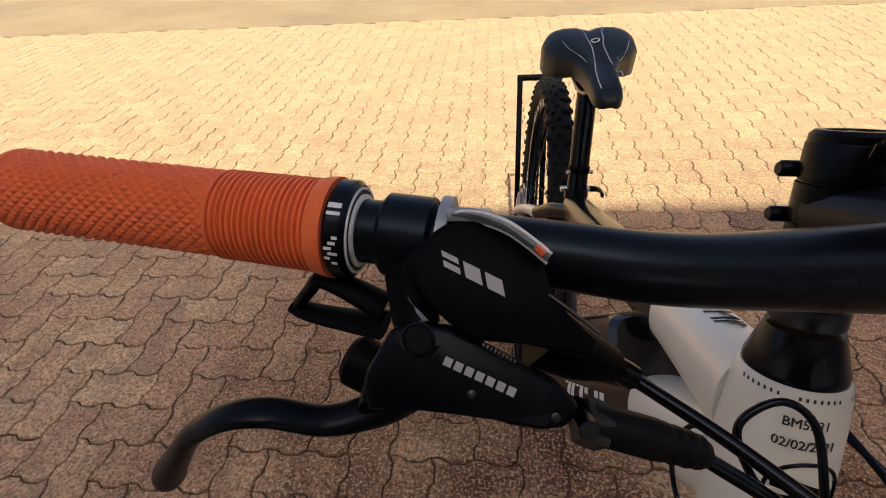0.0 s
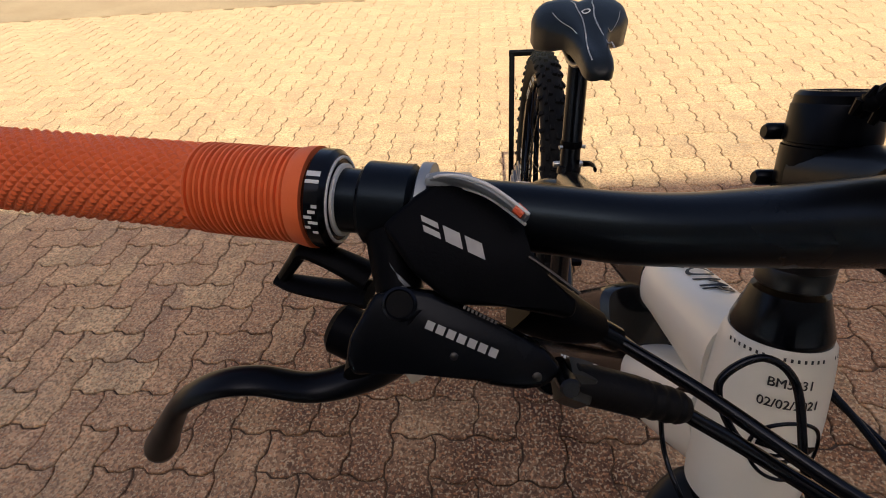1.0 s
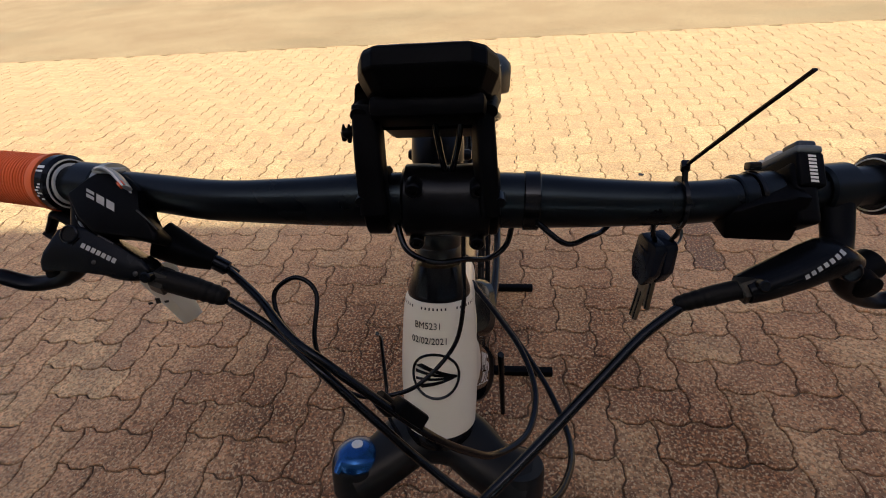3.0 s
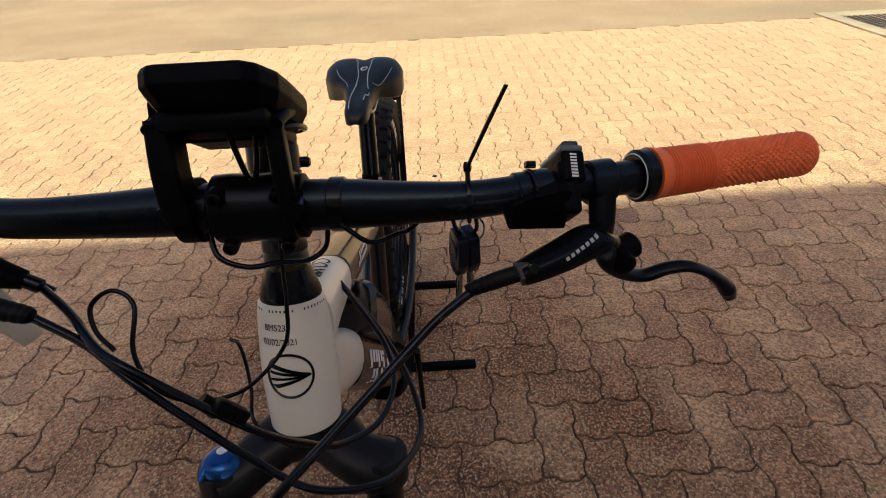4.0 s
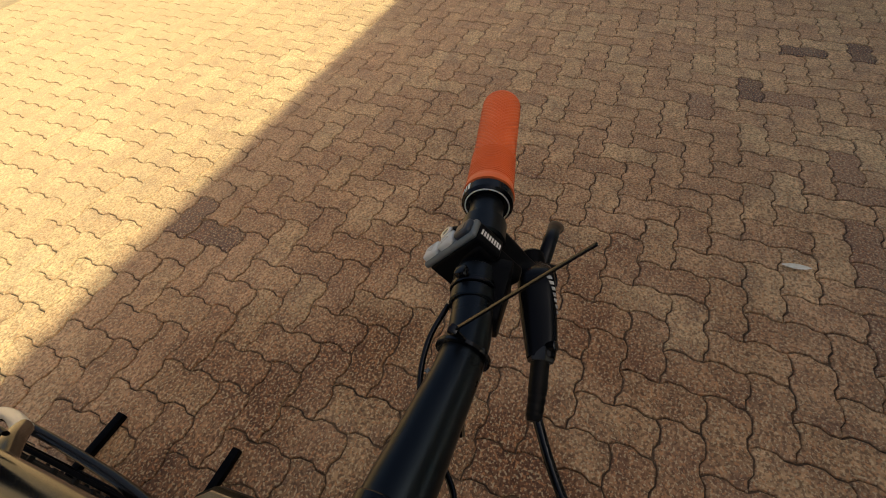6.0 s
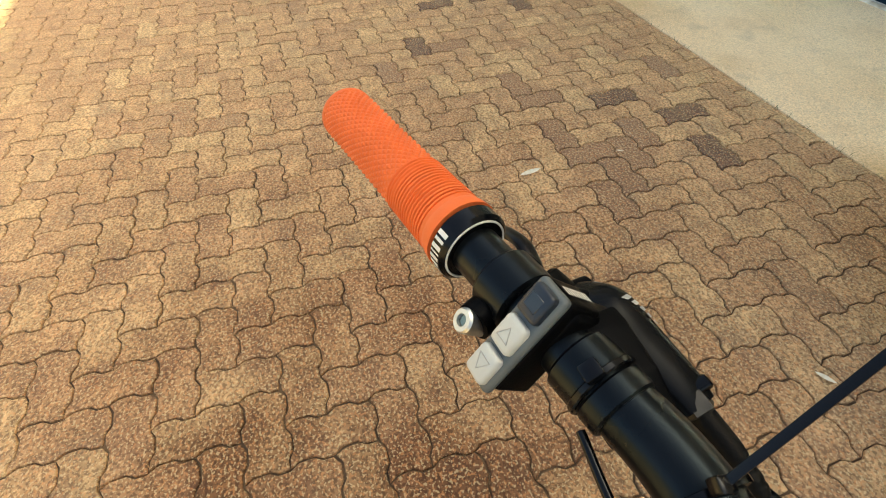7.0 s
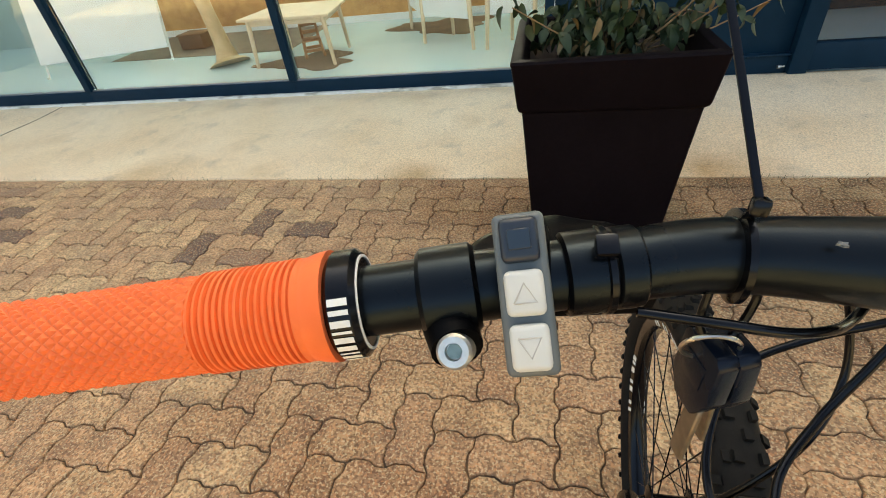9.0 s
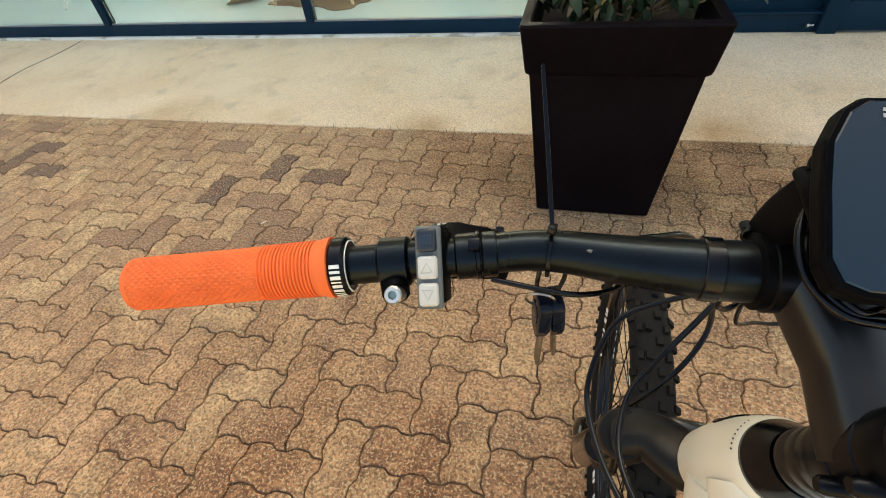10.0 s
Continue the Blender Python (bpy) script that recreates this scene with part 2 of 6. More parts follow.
WOOD_DARK = material("brown_wood", (0.20, 0.10, 0.05), 0.5, second=(0.15, 0.075, 0.04), scale=12)
BOARD_WHITE = material("white_board", (0.80, 0.84, 0.88), 0.4, second=(0.75, 0.79, 0.83), scale=4)
RUG = material("brown_hide_rug", (0.15, 0.10, 0.07), 0.9, second=(0.22, 0.15, 0.10), scale=6, bump=0.5, bump_scale=90)
GRATE = material("cast_iron_grate", (0.10, 0.085, 0.07), 0.6, second=(0.14, 0.11, 0.085), scale=30, metal=0.4, bump=0.3, bump_scale=200)
DRY_LEAF = material("pale_dry_leaf", (0.78, 0.74, 0.64), 0.7, second=(0.66, 0.6, 0.48), scale=80)
SCREEN = material("display_glass", (0.004, 0.016, 0.032), 0.06, second=(0.004, 0.014, 0.028), scale=10, spec=0.40)
BOLT_SILVER = material("bright_bolt_steel", (0.66, 0.66, 0.64), 0.36, metal=0.9, second=(0.55, 0.55, 0.53), scale=300)
BOOT = material("black_boot_rubber", (0.0035, 0.0035, 0.004), 0.5, second=(0.005, 0.005, 0.0055), spec=0.10, scale=90, bump=0.2, bump_scale=600)
SURROUND = material("stained_drain_concrete", (0.44, 0.35, 0.23), 0.9, second=(0.36, 0.28, 0.18), scale=6, bump=0.4, bump_scale=150)
SOCKET = material("dark_socket_steel", (0.22, 0.30, 0.30), 0.4, second=(0.14, 0.20, 0.20), scale=300, metal=0.5)
KEY_STEEL = material("worn_key_steel", (0.20, 0.16, 0.115), 0.5, metal=0.7, second=(0.15, 0.12, 0.09), scale=200)
NUT = material("dark_nut_steel", (0.05, 0.05, 0.05), 0.35, metal=0.9, second=(0.035, 0.035, 0.036), scale=200)
BATTERY = material("gloss_battery_case", (0.003, 0.0035, 0.0045), 0.14, second=(0.004, 0.0045, 0.0055), spec=0.6, scale=40)
KEY = material("blue_black_key_plastic", (0.004, 0.007, 0.014), 0.25, second=(0.006, 0.009, 0.017), spec=0.18, scale=60)
LEVER = material("black_lever_paint", (0.002, 0.002, 0.0025), 0.3, second=(0.003, 0.003, 0.0035), spec=0.15, scale=60)
CASTING = material("black_cast_alloy", (0.0025, 0.0028, 0.0035), 0.26, second=(0.0035, 0.004, 0.005), spec=0.10, scale=60, bump=0.05, bump_scale=1500)


def blotch(mat, scale, low, high, amount, colour, stretch=(1, 1, 1)):
    """Adds ragged stains of one colour to a material."""
    nodes, links = mat.node_tree.nodes, mat.node_tree.links
    b = nodes["Principled BSDF"]
    old = b.inputs["Base Color"].links[0].from_socket
    tc = nodes.new("ShaderNodeTexCoord")
    mp = nodes.new("ShaderNodeMapping")
    mp.inputs["Scale"].default_value = stretch
    links.new(tc.outputs["Object"], mp.inputs["Vector"])
    nz = nodes.new("ShaderNodeTexNoise")
    nz.inputs["Scale"].default_value, nz.inputs["Detail"].default_value = scale, 6
    links.new(mp.outputs["Vector"], nz.inputs["Vector"])
    mr = nodes.new("ShaderNodeMapRange")
    for key, v in (("From Min", low), ("From Max", high), ("To Min", 0.0), ("To Max", amount)):
        mr.inputs[key].default_value = v
    links.new(nz.outputs["Fac"], mr.inputs["Value"])
    mix = nodes.new("ShaderNodeMix")
    mix.data_type = "RGBA"
    links.new(mr.outputs["Result"], mix.inputs[0])
    links.new(old, mix.inputs[6])
    mix.inputs[7].default_value = (*colour, 1)
    links.new(mix.outputs[2], b.inputs["Base Color"])


for m in (PLASTIC, GLOSS, CASTING, KEY, LEVER):
    tint_gloss(m, (0.70, 0.80, 1.0))
tint_gloss(BAR_BLACK, (0.50, 0.74, 1.0))
tint_gloss(ORANGE, (1.0, 0.9, 0.8), 0.06)
blotch(CONCRETE, 2.2, 0.54, 0.72, 0.4, (0.62, 0.43, 0.24))
blotch(CONCRETE, 5.0, 0.58, 0.72, 0.35, (0.42, 0.34, 0.25))
blotch(CONCRETE, 60.0, 0.65, 0.69, 0.5, (0.24, 0.19, 0.14))
blotch(CONCRETE, 110.0, 0.56, 0.64, 0.35, (0.98, 0.90, 0.72))


def spot(mat, centre, near_r, far_r, tint):
    """Adds one dirty patch, ragged at its edge, round a point of the ground."""
    nodes, links = mat.node_tree.nodes, mat.node_tree.links
    b = nodes["Principled BSDF"]
    old = b.inputs["Base Color"].links[0].from_socket
    place = nodes.new("ShaderNodeNewGeometry").outputs["Position"]
    nz = nodes.new("ShaderNodeTexNoise")
    nz.inputs["Scale"].default_value, nz.inputs["Detail"].default_value = 5.0, 6
    links.new(place, nz.inputs["Vector"])
    far = nodes.new("ShaderNodeVectorMath")
    far.operation = "DISTANCE"
    far.inputs[1].default_value = centre
    links.new(place, far.inputs[0])
    fade = nodes.new("ShaderNodeMapRange")
    for key, v in (("From Min", near_r), ("From Max", far_r), ("To Min", 1.5), ("To Max", 0.0)):
        fade.inputs[key].default_value = v
    links.new(far.outputs["Value"], fade.inputs["Value"])
    mul = nodes.new("ShaderNodeMath")
    mul.operation = "MULTIPLY"
    links.new(fade.outputs["Result"], mul.inputs[0])
    links.new(nz.outputs["Fac"], mul.inputs[1])
    mix = nodes.new("ShaderNodeMix")
    mix.data_type, mix.blend_type, mix.clamp_factor = "RGBA", "MULTIPLY", True
    links.new(mul.outputs[0], mix.inputs[0])
    links.new(old, mix.inputs[6])
    mix.inputs[7].default_value = (*tint, 1)
    links.new(mix.outputs[2], b.inputs["Base Color"])


for x, y, r, tint in ((-0.60, -2.08, 0.42, (0.62, 0.50, 0.38)), (0.9, -2.03, 0.25, (0.72, 0.62, 0.50)), (2.6, -2.05, 0.35, (0.75, 0.66, 0.54))):
    spot(CONCRETE, (x, y, 0.0), 0.05, r, tint)
blotch(ASPHALT, 0.35, 0.50, 0.66, 0.45, (0.25, 0.19, 0.12), (1, 2.5, 1))
blotch(ASPHALT, 30.0, 0.60, 0.68, 0.5, (0.20, 0.15, 0.10))
blotch(PLANTER, 9.0, 0.60, 0.74, 0.3, (0.011, 0.008, 0.009), (1, 1, 0.3))
blotch(WHITE_STRIP, 14.0, 0.54, 0.62, 0.7, (0.30, 0.25, 0.19), (0.4, 1, 1))
blotch(BAR_BLACK, 60.0, 0.70, 0.74, 0.25, (0.05, 0.05, 0.05))


# ---- tools ----
def vec(p):
    return p if isinstance(p, Vector) else Vector(p)


def empty(name, at, label, category, group="", kind=""):
    ob = new(name)
    ob.location = at
    ob.empty_display_size = 0.05
    return tagged(ob, label, category, group, kind)


def part(name, bm, mat, parent=None, label="", smooth=True):
    """Links a bmesh, whose points are given in the world, as one mesh under parent. Its origin lies at its own middle."""
    bmesh.ops.recalc_face_normals(bm, faces=bm.faces[:])
    lo = Vector([min(v.co[i] for v in bm.verts) for i in range(3)])
    hi = Vector([max(v.co[i] for v in bm.verts) for i in range(3)])
    mid = (lo + hi) / 2
    for v in bm.verts:
        v.co -= mid
    me = bpy.data.meshes.new(name)
    bm.to_mesh(me)
    bm.free()
    for m in mat if isinstance(mat, (list, tuple)) else (mat,):
        me.materials.append(m)
    if smooth:
        me.polygons.foreach_set("use_smooth", [True] * len(me.polygons))
        me.set_sharp_from_angle(angle=radians(38))
    ob = new(name, me)
    place = Matrix.Translation(mid)
    if parent is not None:
        bpy.context.view_layer.update()
        ob.parent = parent
        ob.matrix_parent_inverse = parent.matrix_world.inverted()
    ob.matrix_basis = place
    if label:
        ob["label"] = label
    return ob


def spline(points, per=8):
    """A smooth line through the points."""
    p = [vec(q) for q in points]
    p = [2 * p[0] - p[1]] + p + [2 * p[-1] - p[-2]]
    out = []
    for i in range(1, len(p) - 2):
        for k in range(per):
            t = k / per
            a, b, c, d = p[i - 1], p[i], p[i + 1], p[i + 2]
            out.append(0.5 * (2 * b + (c - a) * t + (2 * a - 5 * b + 4 * c - d) * t * t + (3 * b - a - 3 * c + d) * t ** 3))
    out.append(p[-2])
    return out


def along(values, count):
    """The values spread evenly over count places."""
    if not isinstance(values, (list, tuple)):
        return [values] * count
    return [float(v) for v in np.interp(np.linspace(0, 1, count), np.linspace(0, 1, len(values)), values)]


def loft(bm, rings, cap=True, closed=False):
    vs = [[bm.verts.new(p) for p in ring] for ring in rings]
    n = len(vs[0])
    pairs = list(zip(vs, vs[1:])) + ([(vs[-1], vs[0])] if closed else [])
    for a, b in pairs:
        for i in range(n):
            bm.faces.new((a[i], a[(i + 1) % n], b[(i + 1) % n], b[i]))
    if cap and not closed:
        bm.faces.new(vs[0][::-1])
        bm.faces.new(vs[-1])
    return bm


def frames(pts, up, closed=False):
    """For each point of a line its tangent and two crossing directions, carried along without twist."""
    out, side = [], None
    count = len(pts)
    for i in range(count):
        if closed:
            t = pts[(i + 1) % count] - pts[i - 1]
        else:
            t = pts[min(i + 1, count - 1)] - pts[max(i - 1, 0)]
        t = t.normalized()
        base = vec(up) if side is None else side
        s = base - t * base.dot(t)
        if s.length < 1e-6:
            s = t.orthogonal()
        side = s.normalized()
        out.append((t, side, t.cross(side)))
    return out


def tube(points, radius, flat=1.0, up=(0, 0, 1), n=12, per=8, smooth_line=True, closed=False, bm=None, power=2.0):
    """A tube along a line; radius may be a list; flat: its breadth across 'up' over its height along it."""
    bm = bm or bmesh.new()
    if closed:
        pp = [vec(q) for q in points]
        count = len(pp)
        line = []
        for i in range(count):
            a, b, c, d = pp[i - 1], pp[i], pp[(i + 1) % count], pp[(i + 2) % count]
            for k in range(per):
                t = k / per
                line.append(0.5 * (2 * b + (c - a) * t + (2 * a - 5 * b + 4 * c - d) * t * t + (3 * b - a - 3 * c + d) * t ** 3))
    else:
        line = spline(points, per) if smooth_line and len(points) > 2 else [vec(q) for q in points]
    rr, ff = along(radius, len(line)), along(flat, len(line))
    rings = []
    for p, (t, s, c), r, f in zip(line, frames(line, up, closed), rr, ff):
        ring = []
        for k in range(n):
            a = 2 * math.pi * k / n
            x, y = math.cos(a), math.sin(a)
            x, y = math.copysign(abs(x) ** (2 / power), x), math.copysign(abs(y) ** (2 / power), y)
            ring.append(p + s * (r * x) + c * (r * f * y))
        rings.append(ring)
    return loft(bm, rings, closed=closed)


def turned(base, axis, profile, n=32, bm=None, cap=True):
    """A body of revolution: profile rows are (way along the axis from base, radius)."""
    bm = bm or bmesh.new()
    axis = vec(axis).normalized()
    s = axis.orthogonal().normalized()
    c = axis.cross(s)
    rings = [[vec(base) + axis * h + (s * math.cos(2 * math.pi * k / n) + c * math.sin(2 * math.pi * k / n)) * r for k in range(n)] for h, r in profile]
    return loft(bm, rings, cap=cap)


def block(m, size, bevel=0.002, segments=2, bm=None, taper=1.0):
    """A box of that size in the pose m, with rounded edges; taper: its top's breadth over its foot's."""
    bm2 = bmesh.new()
    bmesh.ops.create_cube(bm2, size=1.0)
    for v in bm2.verts:
        k = taper if v.co.z > 0 else 1.0
        v.co = Vector((v.co.x * size[0] * k, v.co.y * size[1] * k, v.co.z * size[2]))
    if bevel:
        bmesh.ops.bevel(bm2, geom=bm2.edges[:], offset=bevel, segments=segments, profile=0.5, affect="EDGES")
    bmesh.ops.transform(bm2, matrix=m, verts=bm2.verts[:])
    if bm is None:
        return bm2
    me = bpy.data.meshes.new("join")
    bm2.to_mesh(me)
    bm2.free()
    bm.from_mesh(me)
    bpy.data.meshes.remove(me)
    return bm


def axes(at, x, y, z):
    """A pose from a place and three directions."""
    m = Matrix((vec(x), vec(y), vec(z))).transposed().to_4x4()
    m.translation = vec(at)
    return m


def ortho(at, x, near_y):
    """A pose with that x direction and y close to near_y."""
    x = vec(x).normalized()
    z = x.cross(vec(near_y)).normalized()
    return axes(at, x, z.cross(x), z)


def bars(m, width, height, count, depth=0.0004, slant=0.25, gap=0.22, seed=1, plain=False):
    """A row of small slanted strokes, in the plane of the pose m, from its origin along x."""
    bm = bmesh.new()
    rng = random.Random(seed)
    step = width / count
    for i in range(count):
        x0, w = i * step, step * (1 - gap)
        h = height
        for piece in range(1 if plain else 2 if rng.random() < 0.7 else 1):
            y0 = 0.0 if piece == 0 else h * 0.62
            y1 = h * 0.40 if piece == 0 else h
            if plain or piece == 0 and rng.random() < 0.45:
                y1 = h
            pts = [(x0 + slant * y0, y0), (x0 + w + slant * y0, y0), (x0 + w + slant * y1, y1), (x0 + slant * y1, y1)]
            top = [bm.verts.new(m @ Vector((x, y, depth))) for x, y in pts]
            bm.faces.new(top)
            if y1 == h:
                break
    return bm


def letters(text, size, place, squeeze=1.0):
    """Lettering as a thin mesh; place maps (x, y, lift) to the world, x from the middle of the line."""
    cu = bpy.data.curves.new("letters", "FONT")
    cu.body, cu.size, cu.align_x = text, size, "CENTER"
    ob = bpy.data.objects.new("letters", cu)
    me = bpy.data.meshes.new_from_object(ob)
    bpy.data.objects.remove(ob)
    bpy.data.curves.remove(cu)
    bm = bmesh.new()
    bm.from_mesh(me)
    bpy.data.meshes.remove(me)
    top = bmesh.ops.extrude_face_region(bm, geom=bm.faces[:])["geom"]
    raised = {e for e in top if isinstance(e, bmesh.types.BMVert)}
    for v in bm.verts:
        v.co = place(v.co.x * squeeze, v.co.y, 0.00035 if v in raised else 0.0)
    return bm


def skin(*targets):
    """The surface of the targets, to lay small things on."""
    from mathutils.bvhtree import BVHTree
    pts, polys = [], []
    for ob in targets:
        base = len(pts)
        m = Matrix.Translation(ob.matrix_basis.translation)
        pts += [m @ v.co for v in ob.data.vertices]
        polys += [[base + i for i in p.vertices] for p in ob.data.polygons]
    return BVHTree.FromPolygons(pts, polys)


def wrap(bm, targets, way, high=0.0007):
    """Lays flat strokes on the surface of the targets, along -way."""
    tree = skin(*targets)
    way = vec(way).normalized()
    bmesh.ops.subdivide_edges(bm, edges=bm.edges[:], cuts=1, use_grid_fill=True)
    for v in bm.verts:
        hit, normal, _, _ = tree.ray_cast(v.co + way * 0.03, -way)
        if hit is not None:
            v.co = hit + way * high
    return bm


# ---- setting ----
APRON_EDGE, FRONT, YARD_EDGE = -2.012, -3.44, 4.85


def slab(name, x0, x1, y0, y1, z0, z1, mat, label, category):
    bm = block(pose((x0 + x1) / 2, (y0 + y1) / 2, (z0 + z1) / 2), (x1 - x0, y1 - y0, z1 - z0), bevel=0)
    return tagged(part(name, bm, mat, smooth=False), label, category, kind="structure")


slab("ground", -300, 300, -300, 300, -0.25, -0.03, ASPHALT, "pale dusty ground that runs out to the horizon", "ground")
bed = slab("paving_bed", -9, 13, APRON_EDGE, YARD_EDGE, -0.028, -0.0075, SOIL_JOINT, "dark sandy bed showing in the joints of the block paving", "paving")
road = slab("road", -300, 300, YARD_EDGE, 300, -0.029, 0.003, ASPHALT, "smooth sunlit tan asphalt yard beyond the block paving", "road")
apron = slab("pavement", -20, 30, FRONT, APRON_EDGE, -0.029, 0.006, CONCRETE, "beige fine-grained concrete strip along the shop front", "pavement")
bm = bmesh.new()
for x in (4.45, -3.6, 9.8):
    tube([(x, APRON_EDGE, 0.0062), (x + 0.04, -2.3, 0.0062), (x + 0.13, -2.7, 0.0062), (x + 0.12, -3.1, 0.0062), (x + 0.16, FRONT, 0.0062)], 0.003, n=6, bm=bm)
part("crack", bm, SOIL_JOINT, apron, "dark crack across the concrete")
bm = bmesh.new()
rng = random.Random(4)
for i in range(260):
    x = rng.uniform(-2, 7)
    if rng.random() < 0.5:
        x = rng.choice((0.4, 0.9, 1.4, 2.2, 4.4, -0.8)) + rng.gauss(0, 0.10)
    h, lean = rng.uniform(0.006, 0.022), rng.uniform(0, 6.28)
    p = Vector((x, APRON_EDGE + rng.uniform(-0.006, 0.012), 0.0))
    d = Vector((math.cos(lean), math.sin(lean), 0))
    w = Vector((-d.y, d.x, 0)) * 0.0012
    a, b, c, e = p - w, p + w, p + d * h * 0.5 + Vector((0, 0, h * 0.8)) + w * 0.7, p + d * h * 0.5 + Vector((0, 0, h * 0.8)) - w * 0.7
    tip = p + d * h * 1.2 + Vector((0, 0, h))
    vs = [bm.verts.new(q) for q in (a, b, c, e, tip)]
    bm.faces.new(vs[:4])
    bm.faces.new((vs[3], vs[2], vs[4]))
tagged(part("weeds", bm, LEAF), "small green weeds in the joint between paving and concrete", "weeds", kind="stuff")

# the building: a tall wall over the shop front, whose sloping roofline casts the shade
bm = bmesh.new()
SLOPE = math.tan(SUN_ELEVATION)
rows = []
for x in (-22.0, 32.0):
    top = (1.575 + 0.036 * x - FRONT) * SLOPE
    rows.append([(x, FRONT, 2.75), (x, FRONT, top), (x, FRONT - 0.35, top), (x, FRONT - 0.35, 2.75)])
loft(bm, rows)
tagged(part("wall_upper", bm, RENDER_WALL, smooth=False), "pale rendered wall above the shop front", "wall", kind="structure")
slab("ceiling", -22, 32, -9.5, FRONT - 0.36, 2.75, 3.0, BOARD_WHITE, "white ceiling inside the shop", "ceiling")
slab("floor", -22, 32, -9.5, FRONT - 0.1, -0.03, 0.012, SHOP_FLOOR, "pale teal glossy floor inside the shop", "floor")
slab("wall_back", -1.25, 6.1, -6.3, -6.2, 0.012, 0.95, WOOD_WARM, "low wall of warm wooden boards at the back of the shop", "wall")
slab("wall_back_painted", 6.1, 13.0, -6.3, -6.2, 0.012, 2.75, TEAL_WALL, "grey-teal painted wall at the back of the shop", "wall")
# two added walls that keep the space behind the door dark
slab("light_blocking_wall", -1.27, -1.15, -9.5, FRONT - 0.1, 0.012, 2.75, TEAL_WALL, "added painted partition wall that keeps shop light out of the entrance", "wall")
slab("dark_backing_wall", -2.9, -1.27, -5.2, -5.1, 0.012, 2.75, FRAME_BLUE, "added dark blue wall that darkens the view through the door", "wall")
slab("baseboard", -1.15, 6.1, -6.199, -6.18, 0.012, 0.09, BOARD_WHITE, "white skirting board along the wooden wall", "baseboard")
slab("wall_side", -3.1, -2.9, -9.5, FRONT - 0.1, 0.0, 2.75, RENDER_WALL, "pale side wall of the shop", "wall")
slab("wall_end", 13.0, 13.2, -9.5, FRONT - 0.1, 0.0, 2.75, RENDER_WALL, "pale end wall of the shop", "wall")
slab("sill", -0.2, 32, FRONT - 0.09, FRONT + 0.028, 0.0065, 0.026, WHITE_STRIP, "worn white strip under the shop windows", "sill")
MULLIONS = [0.186 + 2.03 * k for k in range(0, 6)]
for i, x in enumerate(MULLIONS[:-1]):
    w = empty("window_%d" % (i + 1), (x + 1.015, FRONT - 0.03, 0.026), "large shop window in a dark blue aluminium frame", "window", kind="structure")
    x0, x1 = x, x + 2.03
    part("bottom_rail", block(pose((x0 + x1) / 2, FRONT - 0.035, 0.073), (2.03, 0.07, 0.094), 0.004), FRAME_BLUE, w)
    part("top_rail", block(pose((x0 + x1) / 2, FRONT - 0.035, 2.70), (2.03, 0.07, 0.094), 0.004), FRAME_BLUE, w)
    part("mullion", block(pose(x0, FRONT - 0.030, 1.386), (0.062, 0.085, 2.53), 0.004), FRAME_BLUE, w)
    part("glazing_bead", block(pose((x0 + x1) / 2, FRONT - 0.025, 0.126), (1.965, 0.03, 0.012), 0.002), GREY, w)
    pane = part("pane", block(pose((x0 + x1) / 2, FRONT - 0.045, 1.385), (1.965, 0.008, 2.52), 0), GLASS, w, smooth=False)
    pane.visible_shadow = False
w = empty("shop_door", (-1.9, FRONT, 0.026), "dark blue aluminium glazed shop door, closed", "door")
part("panel", block(pose(-0.6125, FRONT - 0.055, 1.386), (1.525, 0.05, 2.53), 0.004), FRAME_BLUE, w, "dark blue infill panel")
part("panel_rail", block(pose(-0.6125, FRONT - 0.028, 0.066), (1.525, 0.05, 0.118), 0.004), FRAME_BLUE, w)
part("panel_sill", block(pose(-0.6125, FRONT - 0.012, 0.130), (1.525, 0.07, 0.012), 0.003), FRAME_BLUE, w)
part("stile", block(pose(-1.43, FRONT - 0.005, 1.329), (0.11, 0.09, 2.644), 0.006), FRAME_BLUE, w)
part("stile", block(pose(-2.57, FRONT - 0.005, 1.329), (0.11, 0.09, 2.644), 0.006), FRAME_BLUE, w)
part("kick_rail", block(pose(-2.0, FRONT - 0.005, 0.111), (1.03, 0.075, 0.17), 0.006), FRAME_BLUE, w)
p = part("pane", block(pose(-2.0, FRONT - 0.01, 1.43), (1.03, 0.008, 2.46), 0), GLASS, w, smooth=False)
p.visible_shadow = False
part("door_stop", turned((-1.345, FRONT + 0.03, 0.06), (1, 0.2, 0), [(0, 0.006), (0.03, 0.006), (0.032, 0.012), (0.045, 0.012)], 12), SILVER, w)


# ---- inside the shop ----
def board_on_legs():
    t = empty("white_display_board", (5.1, -4.65, 0.012), "white display board leaning on a white tubular frame", "board")
    a, b = Vector((5.72, -4.34, 0.0)), Vector((4.45, -4.84, 0.0))
    d = (b - a).normalized()
    back_way = Vector((-d.y, d.x, 0)) * -1
    if back_way.y > 0:
        back_way = -back_way
    lean = (back_way * 0.45 + Vector((0, 0, 1))).normalized()
    m = axes((a + b) / 2 + Vector((0, 0, 0.13)) + lean * 0.78 + back_way * 0.02, d, lean, d.cross(lean))
    part("panel", block(m, (1.38, 1.5, 0.03), 0.004), BOARD_WHITE, t)
    for p in (a, b):
        part("leg", tube([p + Vector((0, 0, 0.024)), p + back_way * 0.10 + Vector((0, 0, 0.15)), p + back_way * 0.7 + Vector((0, 0, 1.6))], 0.012, n=8), BOARD_WHITE, t)
    return t


